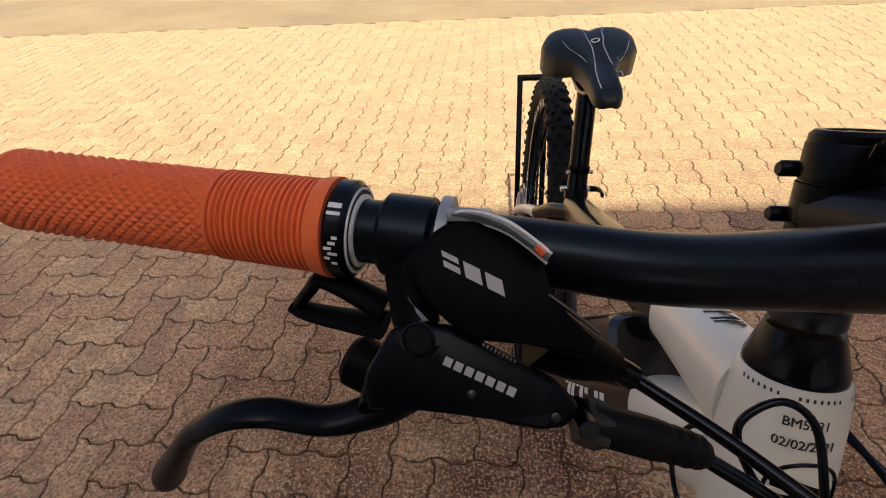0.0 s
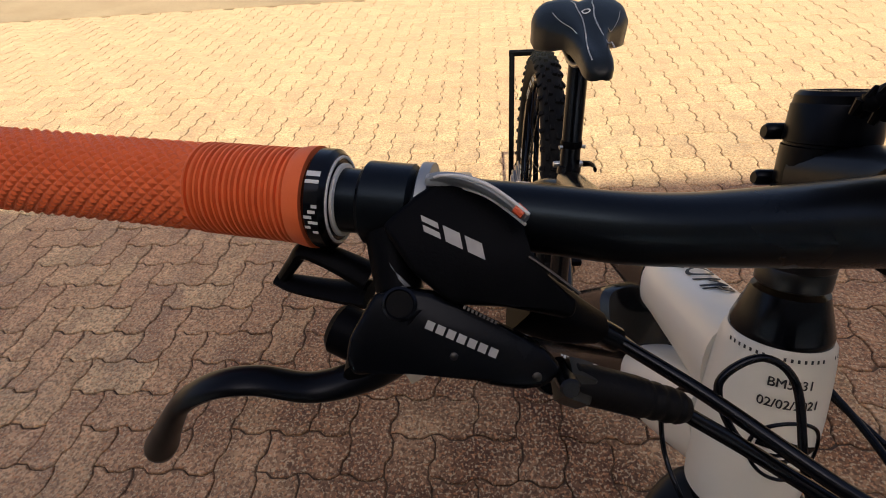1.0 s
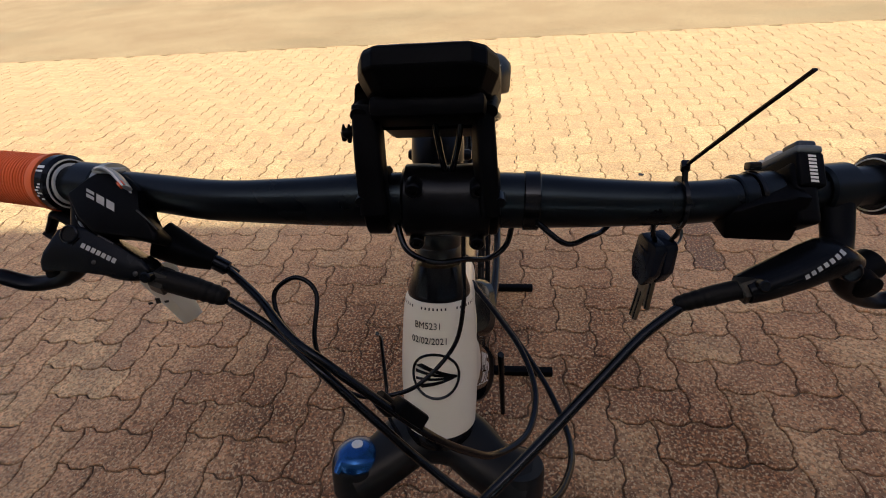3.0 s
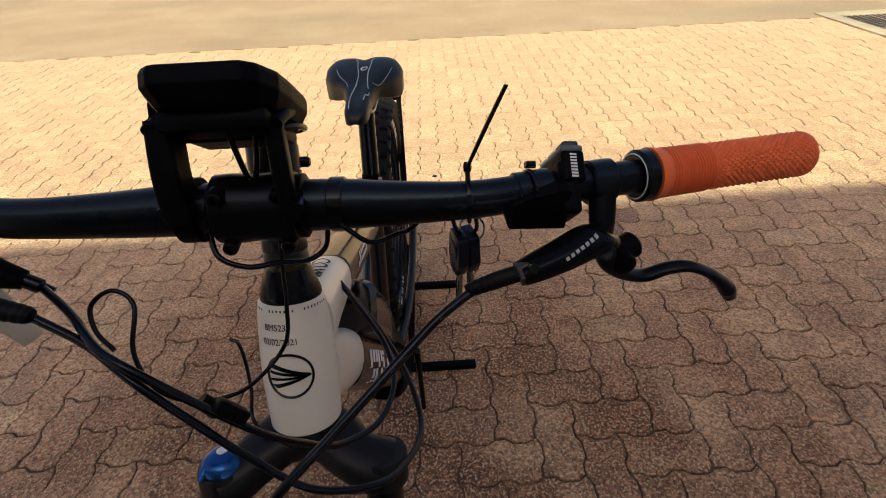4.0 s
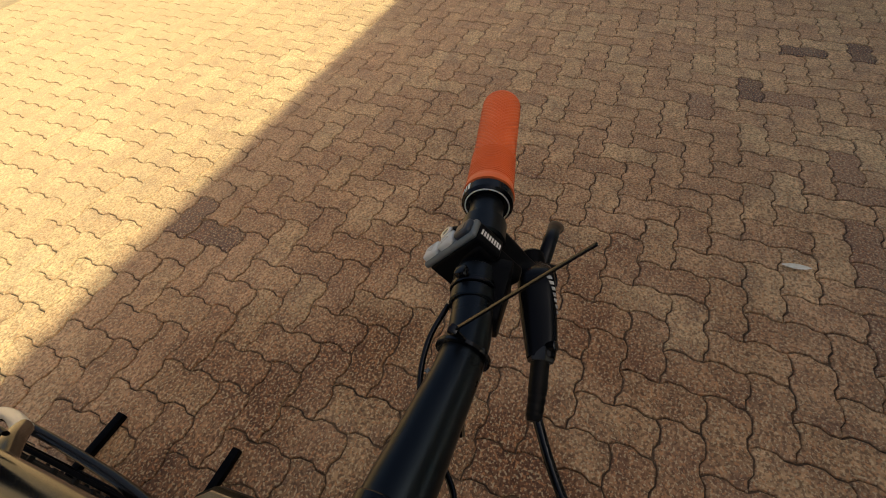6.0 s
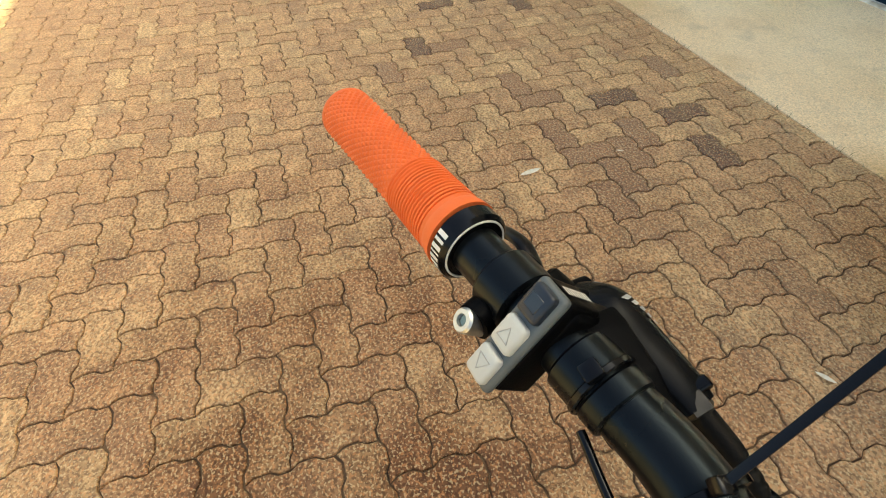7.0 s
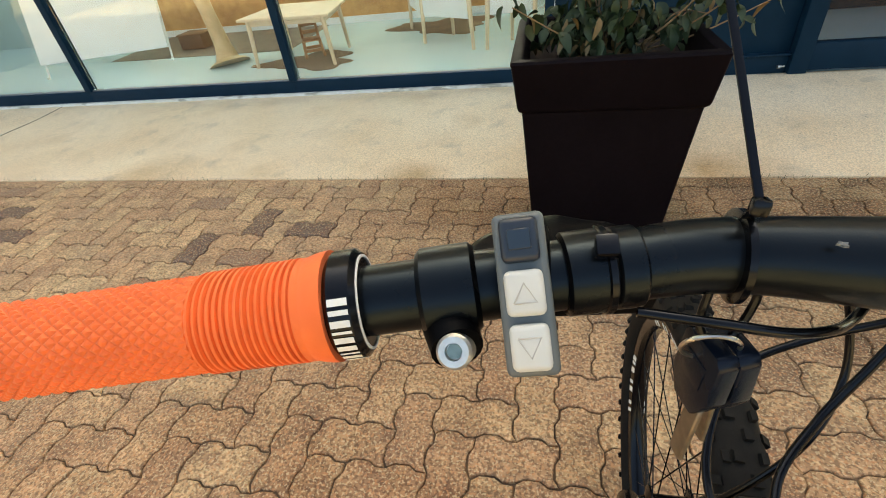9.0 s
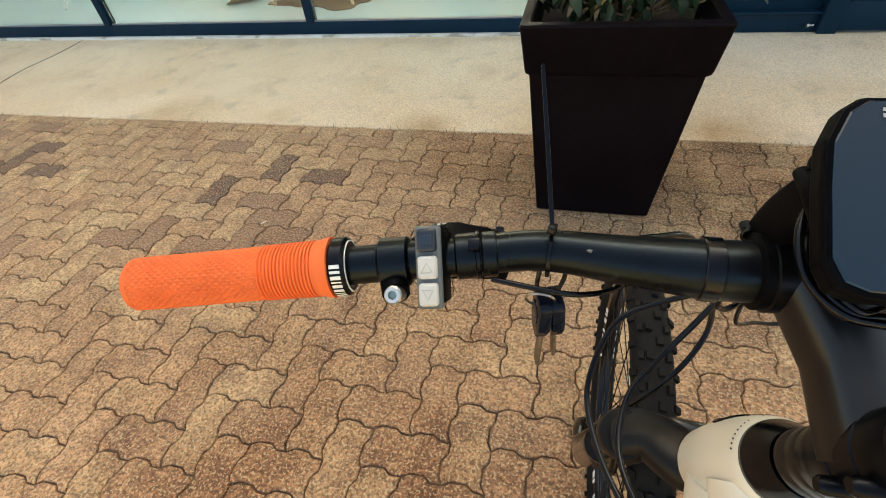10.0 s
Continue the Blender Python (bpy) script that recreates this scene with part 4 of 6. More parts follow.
    c = ring_on_bar(a0, a1, 0.0142, "clamp", BAR_BLACK, "black hinged bar clamp", 0.0015) if s > 0 else ring_on_bar(-a1, -a0, 0.0142, "clamp", BAR_BLACK, "black hinged bar clamp", 0.0015)
    part("clamp_arm", tube([on_bar(s * 0.212) + EY * -0.010 + EZ * -0.004, B(s * 0.208, -0.020, -0.012), B(s * 0.200, -0.030, -0.014)], [0.0085, 0.0075, 0.009] if s < 0 else [0.0055, 0.0048, 0.0060], flat=1.0 if s < 0 else 1.6, n=14), PLASTIC, t)
    if s > 0:
        o = Vector((0.2285, 0.0255, 1.0755))
        out = (EY * 0.75 + EZ * 0.66).normalized()
        part("clamp_lug", tube([on_bar(0.212) + EY * 0.008 - EZ * 0.006, o - out * 0.004], [0.0085, 0.0078], n=18, smooth_line=False), PLASTIC, c)
        part("bolt", turned(o, out, [(-0.008, 0.0051), (0.0018, 0.0051), (0.0028, 0.0043), (0.0028, 0.0025), (0.0003, 0.0024)], 24), BOLT_SILVER, c, "bright silver hexagon socket bolt")
        part("socket", turned(o + out * 0.0009, out, [(0, 0.0023), (0.0003, 0.0023)], 6), SOCKET, c)
    # grey strokes along the body
    if s < 0:
        d = Vector((0.0212, -0.0092, 0)).normalized()
        m = BRAKE_FACE @ axes((-0.0110, 0.0028, 0.0003), d, Vector((-d.y, d.x, 0)), (0, 0, 1))
        part("print", bars(m, 0.0232, 0.0026, 7, 0.0, 0.0, 0.26, 3, True), PRINT_GREY, t, "grey maker's mark")
        for x, y, w in ((-0.0025, -0.0055, 0.0012), (0.0215, -0.0115, 0.0014)):
            part("screw", turned(BRAKE_FACE @ Vector((x, y, -0.0006)), BRAKE_FACE.to_3x3().col[2], [(0, w), (0.0009, w), (0.0011, w * 0.7)], 14), NUT, t)
    else:
        n0 = (-EY * 0.87 + EZ * 0.5).normalized()
        p0, p1 = Vector((0.2015, -0.0480, 1.0595)), Vector((0.2225, -0.0420, 1.0715))
        wx = (p1 - p0).normalized()
        wy = n0.cross(wx).normalized()
        wz = wx.cross(wy)
        part("print", wrap(bars(axes(p0 - wy * 0.0012, wx, wy, wz), 0.0245, 0.0021, 7, 0.0, 0.1, 0.38, 3, True), [t], wz), PRINT_GREY, t, "grey maker's mark")
    return t


brake_right, brake_left = brake(-1), brake(1)

# ---- shifter on the rider's right ----
shape = [(-0.0240, 0.0105), (-0.0138, 0.0200), (-0.0075, 0.0240), (0.0047, 0.0238), (0.0195, 0.0135), (0.0180, 0.0015), (0.0250, -0.0050), (0.0335, -0.0118), (0.0320, -0.0172), (0.0141, -0.0135), (-0.0034, -0.0125), (-0.0148, -0.0030)]
sh = part("shifter", prism(SHIFT_FACE, shape, 0.017, 0.0020), PLASTIC, bike, "black gear shifter with a grey trimmed indicator")
part("cable_cover", tube([(-0.146, -0.037, 1.0735), (-0.132, -0.038, 1.065), (-0.119, -0.037, 1.0575)], [0.0100, 0.0080, 0.0050], n=22, power=3.4), PLASTIC, sh)
part("cover_edge", tube([SHIFT_FACE @ Vector((x, y, 0.0004)) for x, y in ((0.0195, 0.0006), (0.0255, -0.0038), (0.0335, -0.0102))], 0.0005, n=6), NUT, sh)
trim_line = [(-0.1732, -0.0245, 1.1122), (-0.1704, -0.0250, 1.1132), (-0.1644, -0.0275, 1.1142), (-0.1575, -0.0315, 1.1139), (-0.1516, -0.0360, 1.1122), (-0.1464, -0.0400, 1.1098)]
trim = part("trim", tube(trim_line, [0.0036, 0.0037, 0.0037, 0.0036, 0.0034, 0.0028], flat=0.4, n=12, up=tuple(EZ - EY * 0.5), power=3.0), GREY, sh, "pale grey curved trim")
for k in (-1, 1):
    part("trim_edge", tube([Vector(p) + (EZ - EY * 0.5).normalized() * 0.0034 * k - EY * 0.0008 for p in trim_line], 0.0005, n=8), PRINT_WHITE, trim)
part("marker", tube([(-0.1497, -0.0395, 1.1132), (-0.1475, -0.0412, 1.1120)], 0.0016, n=8, smooth_line=False), RED, sh, "small red-orange marker")
band = part("band", turned(on_bar(-0.2020), bar_way(-0.2), [(0, 0.0125), (0.0003, 0.0152), (0.0038, 0.0152), (0.0042, 0.0125)], 32), GREY, sh, "pale grey band")
part("band_top", block(ortho(on_bar(-0.1925) + EZ * 0.0145 - EY * 0.0035, EX, EY * 0.8 - EZ * 0.35), (0.0145, 0.0090, 0.0030), 0.0010, 2), GREY, sh, "pale grey band")
d = Vector((0.0205, -0.0100, 0)).normalized()
m = SHIFT_FACE @ axes((-0.0110, 0.0085, 0.0003), d, Vector((-d.y, d.x, 0)), (0, 0, 1))
part("print", bars(m, 0.0215, 0.0040, 3, 0.0, -0.75, 0.22, 12), PRINT_GREY, sh, "grey model mark")
part("print", bars(m @ pose(0.0200, -0.0155, 0), 0.0110, 0.0010, 9, 0.0, 0.0, 0.4, 4, True), NUT, sh, "faint small print")
part("seam", tube([(-0.1915, -0.032, 1.0985), (-0.186, -0.042, 1.091), (-0.171, -0.0525, 1.0815)], 0.0007, n=6), GREY, sh)
part("trigger", tube([(-0.200, -0.026, 1.073), (-0.214, -0.023, 1.080), (-0.2235, -0.0205, 1.0815), (-0.2290, -0.0210, 1.0760), (-0.2345, -0.0220, 1.0695)], [0.0042, 0.0034, 0.0030, 0.0026, 0.0024], n=10, flat=1.5), PLASTIC, sh, "black trigger lever")
part("trigger", tube([(-0.2375, -0.0220, 1.0685), (-0.230, -0.0240, 1.0672), (-0.215, -0.0270, 1.0668), (-0.200, -0.0300, 1.0680)], [0.0016, 0.0022, 0.0026, 0.0034], n=10, flat=2.0), PLASTIC, sh, "black trigger lever")
part("barrel_adjuster", turned((-0.121, -0.0371, 1.0588), (0.79, -0.05, -0.6), [(0, 0.0042), (0.004, 0.0046), (0.011, 0.0046), (0.012, 0.003), (0.018, 0.0026)], 16), GLOSS, sh)

# ---- switch pod on the rider's left ----
plate_y = (Vector((0.212, 0.009, 1.103)) - Vector((0.208, 0.028, 1.082))).normalized()
plate_x = -(EX - plate_y * EX.dot(plate_y)).normalized()
plate_z = plate_x.cross(plate_y)
PM = axes(Vector((0.2096, 0.0183, 1.0918)), plate_x, plate_y, plate_z)
pod = part("switch_pod", block(PM @ pose(0, 0, -0.0040), (0.0142, 0.0440, 0.0046), 0.0020, 3), POD_GREY, bike, "grey and black electric assist switch")
for y, mat, name in ((0.0143, BUTTON_BLUE, "button"), (0.0001, BUTTON, "button"), (-0.0141, BUTTON, "button")):
    b = part(name, block(PM @ pose(0, y, -0.0013), (0.0104, 0.0122, 0.0056), 0.0018, 3), mat, pod)
    if mat is BUTTON_BLUE:
        part("mark", block(PM @ pose(0, y, 0.0013), (0.0062, 0.0056, 0.0010), 0.0003, 1), MARK_BLUE, b)
    else:
        bm = bmesh.new()
        k = 1 if y > -0.01 else -1
        tri = [Vector((-0.0030, -0.0026 * k, 0.0015)), Vector((0.0030, -0.0026 * k, 0.0015)), Vector((0, 0.0026 * k, 0.0015))]
        tube([PM @ (Vector((0, y, 0)) + q) for q in tri + tri[:1]], 0.00028, n=6, smooth_line=False, bm=bm)
        part("mark", bm, BUTTON_LINE, b)
part("pod_body", block(ortho(B(0.187, -0.002, 0.003), EX, -plate_z.cross(EX)), (0.0125, 0.028, 0.034), 0.003, 3), PLASTIC, pod, "black pod body")

bm = bmesh.new()
side = ((0.186, 0.0140), (0.178, 0.0145), (0.162, 0.0100), (0.150, 0.0055), (0.147, -0.001), (0.150, -0.0125), (0.186, -0.0140))
loft(bm, [[B(a, b, c) for a, c in side] for b in (-0.0185, 0.002)])
bmesh.ops.bevel(bm, geom=bm.edges[:], offset=0.0016, segments=2, profile=0.5, affect="EDGES")
part("pod_housing", bm, PLASTIC, pod, "black wedge-shaped housing beside the bar")
part("pod_cap", block(PM @ pose(0, 0.0010, -0.0150), (0.0146, 0.0415, 0.0190), 0.0018, 3), PLASTIC, pod, "black pod back")

part("print", bars(axes(PM @ Vector((0.0022, 0.0222, -0.0075)), -plate_z, -plate_x, plate_y), 0.0155, 0.0042, 8, 0.0, 0.05, 0.35, 5, True), PRINT_WHITE, pod, "white maker's mark")
ring_on_bar(0.164, 0.178, 0.0131, "pod_clamp", BAR_BLACK, "black pod clamp", 0.0010, parent=pod)
ring_on_bar(0.155, 0.1635, 0.0128, "pod_clamp", BAR_BLACK, "black pod clamp", 0.0008, parent=pod)
ct = ring_on_bar(0.1640, 0.1668, 0.0138, "cable_tie", GLOSS, "narrow black cable tie", 0.0005)
part("tie_head", block(ortho((0.1879, 0.0012, 1.0950), EX, EY * 0.86 - EZ * 0.5), (0.0064, 0.0066, 0.0046), 0.001, 2), GLOSS, ct)
PALE_MARK = material("pale_mark_grey", (0.12, 0.14, 0.15), 0.6, second=(0.03, 0.035, 0.04), scale=900)
bm = bmesh.new()
mark = ortho(B(0.1065, 0.004, 0.0147), EX, EY)
loft(bm, [[mark @ Vector((r * k * math.cos(a * 0.698), 0.8 * r * k * math.sin(a * 0.698), z)) for a, r in enumerate((0.0016, 0.0009, 0.0014, 0.0019, 0.0011, 0.0017, 0.0010, 0.0018, 0.0012))] for k, z in ((1.0, -0.0004), (0.95, 0.0002))])
part("bar_mark", bm, PALE_MARK, bike, "small pale mark on the bar", smooth=False)

# ---- stem, headset, head tube ----
part("steerer_spacer", turned(head(0.998), HEAD_AXIS, [(0, 0.0165), (0.001, 0.0176), (0.0100, 0.0176), (0.0110, 0.0170), (0.0120, 0.0176), (0.0215, 0.0176), (0.0225, 0.0170), (0.0235, 0.0176), (0.0330, 0.0176)], 36), STEM, bike, "black headset spacers with fine bright edges")
part("headset_cover", turned(head(0.9705), HEAD_AXIS, [(0, 0.0238), (0.0015, 0.0248), (0.0055, 0.0246), (0.0240, 0.0188), (0.0265, 0.0180)], 48), GLOSS, bike, "gloss black conical headset cover")
stem_clamp = part("stem", turned(head(1.029), HEAD_AXIS, [(0, 0.0180), (0.002, 0.0194), (0.0195, 0.0194), (0.0200, 0.0186), (0.0212, 0.0186), (0.0217, 0.0194), (0.0395, 0.0194), (0.0400, 0.0186), (0.0412, 0.0186), (0.0417, 0.0194), (0.0585, 0.0190), (0.0600, 0.0180)], 44), LEVER, bike, "black stem clamped to the steerer")
cap_part = part("top_cap", turned(head(1.0842), HEAD_AXIS, [(0, 0.0185), (0.0035, 0.0183), (0.0055, 0.0165), (0.0055, 0.0125), (0.0045, 0.0120), (0.0045, 0.006), (0.003, 0.0055)], 40), LEVER, stem_clamp)
for k in range(5):
    a = k * 1.2566
    part("cap_recess", turned(head(1.0842) + HEAD_AXIS * 0.0044 + (HEAD_SIDE * math.cos(a) + HEAD_FRONT * math.sin(a)) * 0.0088, HEAD_AXIS, [(0, 0.0017), (0.0004, 0.0017)], 10), STEEL, cap_part)
s0, s1 = head(1.050), B(0, 0.006, 0.0)
part("stem_arm", tube([s0, s0.lerp(s1, 0.5), s1], [0.0190, 0.0165, 0.0180], flat=[1.05, 1.0, 1.25], n=24, power=2.8), STEM, stem_clamp)
part("face_plate", turned(B(-0.025, 0, 0), EX, [(0, 0.0178), (0.002, 0.0205), (0.012, 0.0210), (0.025, 0.0200), (0.038, 0.0210), (0.048, 0.0205), (0.050, 0.0178)], 36), LEVER, stem_clamp)
for a in (-0.017, 0.017):
    for c in (-0.017, 0.017):
        part("bolt", turned(B(a, -0.010, c), -EY, [(0, 0.0045), (0.0085, 0.0045), (0.0095, 0.0038), (0.0095, 0.0022), (0.0075, 0.002)], 16), LEVER, stem_clamp)
for z in (1.044, 1.066):
    part("bolt", turned(head(z) - HEAD_SIDE * 0.0240 + Vector((0, 0.014, 0)), HEAD_SIDE, [(0, 0.0030), (0.0015, 0.0042), (0.010, 0.0042), (0.046, 0.0042), (0.048, 0.0030)], 14), LEVER, stem_clamp)

HT = [(0.0, 0.0285), (0.002, 0.0303), (0.020, 0.0311), (0.045, 0.0317), (0.070, 0.0309), (0.095, 0.0293), (0.108, 0.0280), (0.115, 0.0268), (0.1175, 0.0250)]
head_tube = part("head_tube", turned(head(0.8625), HEAD_AXIS, HT, 64), WHITE, bike, "cream-white head tube with black print")
HEAD_FOOT = head(0.8625)


def on_head(x, y, lift, h0):
    """A point on the front of the head tube: x round it, y up it from height h0."""
    h = h0 + y
    r = float(np.interp(h, [p[0] for p in HT], [p[1] for p in HT])) + 0.0003 + lift
    a = x / r
    return HEAD_FOOT + HEAD_AXIS * h + (HEAD_FRONT * math.cos(a) + HEAD_SIDE * math.sin(a)) * r


part("print", letters("BM5231", 0.0074, lambda x, y, l: on_head(x - 0.0060, y, l, 0.0980), 0.89), PRINT_BLACK, head_tube, "black letters and figures")
part("print", letters("02/02/2021", 0.0074, lambda x, y, l: on_head(x - 0.0050, y, l, 0.0860), 0.89), PRINT_BLACK, head_tube, "black date")
bm = bmesh.new()
for k in range(26):
    a = (k - 12.5) * 0.0031
    if k in (7, 8, 16, 17):
        continue
    q = [on_head(a + dx, dy, 0.0, 0.1125) for dx, dy in ((-0.0006, 0), (0.0006, 0), (0.0006, 0.0020), (-0.0006, 0.0020))]
    bm.faces.new([bm.verts.new(v) for v in q])
part("print", bm, PRINT_BLACK, head_tube, "row of tiny black marks")
# round badge: a ring with curved strokes, as plain shapes
badge = part("badge", tube([on_head(0.0190 * math.cos(k * math.pi / 18), 0.0188 * math.sin(k * math.pi / 18), 0.0, 0.0590) for k in range(36)], 0.0011, n=8, per=2, closed=True), GLOSS, head_tube, "black ring badge with pointed strokes")
for fan in ((0.0125, 0.0075), (0.0050, 0.0020), (-0.0020, -0.0045), (-0.0085, -0.0125)):
    # a wedge that narrows from the edge of the ring to its other side, like a folded wing
    bm = bmesh.new()
    rows = []
    for k in range(7):
        f = k / 6
        x = -0.0165 + 0.034 * f
        lo, hi = fan[1] * (1 - f) - 0.0012 * f, fan[0] * (1 - f) + 0.0006 * f
        edge = math.sqrt(max(0.0, 0.0182 ** 2 - x * x))
        lo, hi = max(-edge, min(edge, lo)), max(-edge, min(edge, hi))
        rows.append([bm.verts.new(on_head(x, y, 0.0004, 0.0590)) for y in (lo, hi)])
    for a, b in zip(rows, rows[1:]):
        bm.faces.new((a[0], a[1], b[1], b[0]))
    part("stroke", bm, GLOSS, badge)


# ---- frame ----
tt = [(0, 0.030, 0.935), (0, 0.075, 0.915), (0, 0.13, 0.893), (0, 0.150, 0.884)]
part("top_tube_front", tube([P(*p) for p in tt], [0.033, 0.0295, 0.0275, 0.0270], flat=0.92, n=26, power=2.5), WHITE, bike, "cream-white front of the top tube")
top_black = part("top_tube", tube([P(0, 0.148, 0.8848), P(0, 0.3, 0.818), P(0, 0.45, 0.752), P(0, 0.575, 0.700)], [0.0275, 0.0265, 0.0250, 0.0235], flat=0.92, n=28, power=3.2), FRAME_BLACK, bike, "satin black top tube")
tdir = (P(0, 0.13, 0.893) - P(0, 0.05, 0.926)).normalized()
tup = HEAD_SIDE.cross(tdir)
if tup.z < 0:
    tup = -tup


def on_top(x, y, lift):
    """A point on the crest of the top tube; the letters read from the side."""
    q = P(0, 0.060, 0.9215) + tdir * x
    a = y / 0.028
    return q + tup * (0.0300 + lift) * math.cos(a) + Vector((1, 0, 0)) * 0.027 * math.sin(a)


part("print", letters("COMP", 0.030, lambda x, y, l: on_top(0.043 - x, y - 0.010, l + 0.0005), 0.70), PRINT_BLACK, bike, "black word on the top tube")
part("down_tube_front", tube([P(0, 0.012, 0.893), P(0, 0.045, 0.858), P(0, 0.080, 0.824), P(0, 0.108, 0.796)], [0.034, 0.0345, 0.035, 0.034], flat=[0.9, 0.92, 0.95, 0.95], n=26, power=2.6), WHITE, bike, "cream-white front of the down tube")
down = part("down_tube", tube([P(0, 0.102, 0.798), P(0, 0.25, 0.595), P(0, 0.40, 0.40), P(0, 0.46, 0.345)], [0.0335, 0.0380, 0.041, 0.045], flat=[0.95, 1.2, 1.1, 0.95], n=26, power=3.2), FRAME_BLACK, bike, "black down tube")
batt = part("battery", tube([P(0, 0.148, 0.838), P(0, 0.153, 0.832), P(0, 0.17, 0.812), P(0, 0.30, 0.652), P(0, 0.395, 0.515), P(0, 0.41, 0.482)], [0.0300, 0.0345, 0.0355, 0.0390, 0.037, 0.026], flat=[1.4, 1.4, 1.35, 1.15, 1.05, 1.05], n=32, power=4.5, smooth_line=False), BATTERY, bike, "gloss black battery on the down tube")
ddir = (P(0, 0.40, 0.40) - P(0, 0.098, 0.7745)).normalized()
for s in (-1, 1):
    wx, wzz = ddir, Vector((s, 0, 0))
    wyy = wzz.cross(wx)
    q = P(s * 0.07, 0.125, 0.755) if s > 0 else P(s * 0.07, 0.250, 0.600)
    mark = bars(axes(q - (wyy if s > 0 else -wyy) * 0.022, wx if s > 0 else -wx, wyy if s > 0 else -wyy, wzz), 0.18, 0.042, 9, 0.0, 0.0, 0.25, 9)
    part("print", wrap(mark, [batt, down], wzz), PRINT_WHITE, bike, "white maker's mark on the down tube")
    mark = bars(axes(P(s * 0.05, 0.20, 0.868) - Vector((0, 0, 0.012)), tdir, Vector((1, 0, 0)).cross(tdir) * (1 if Vector((1, 0, 0)).cross(tdir).z > 0 else -1), Vector((s, 0, 0))), 0.09, 0.017, 7, 0.0, 0.0, 0.3, 6)
    part("print", wrap(mark, [top_black], Vector((s, 0, 0))), PRINT_WHITE, bike, "small white model mark")
part("motor", tube([P(0, 0.40, 0.37), P(0, 0.45, 0.335), P(0, 0.53, 0.33)], [0.055, 0.075, 0.05], flat=0.8, n=22, power=2.6), PLASTIC, bike, "black mid motor housing")
part("seat_tube", tube([P(0, 0.485, 0.36), P(0, 0.55, 0.59), P(0, 0.585, 0.715)], [0.019, 0.018, 0.0185], n=22), FRAME_BLACK, bike, "black seat tube")
collar = part("seat_collar", turned(P(0, 0.586, 0.715), (P(0, 0.6, 0.764) - P(0, 0.585, 0.715)), [(0, 0.021), (0.014, 0.021)], 28), GLOSS, bike)
part("seat_post", tube([P(0, 0.586, 0.72), P(0, 0.600, 0.764), P(0, 0.643, 0.905)], [0.0175, 0.0172, 0.0165], n=22, smooth_line=False), GLOSS, bike, "black dropper seat post")
part("clamp_screw", turned(P(-0.026, 0.604, 0.722), (1, 0, 0), [(0, 0.005), (0.002, 0.006), (0.050, 0.006), (0.053, 0.005)], 16), SILVER, collar, "silver clamp screw")
part("clamp_handle", tube([P(0.028, 0.604, 0.722), P(0.036, 0.590, 0.730), P(0.038, 0.570, 0.738), P(0.036, 0.552, 0.742)], [0.006, 0.005, 0.0045, 0.005], flat=0.6, n=12), LEVER, collar, "black quick-release handle")
pc = part("post_ring", turned(P(0, 0.599, 0.760), (0.04, 0.28, 0.96), [(0, 0.0185), (0.007, 0.0190), (0.012, 0.0185)], 28), PLASTIC, bike)
for s in (-1, 1):
    part("ring_bolt", turned(P(s * 0.017, 0.590, 0.766), (s, -0.4, 0), [(0, 0.0035), (0.006, 0.0035)], 10), SILVER, pc)

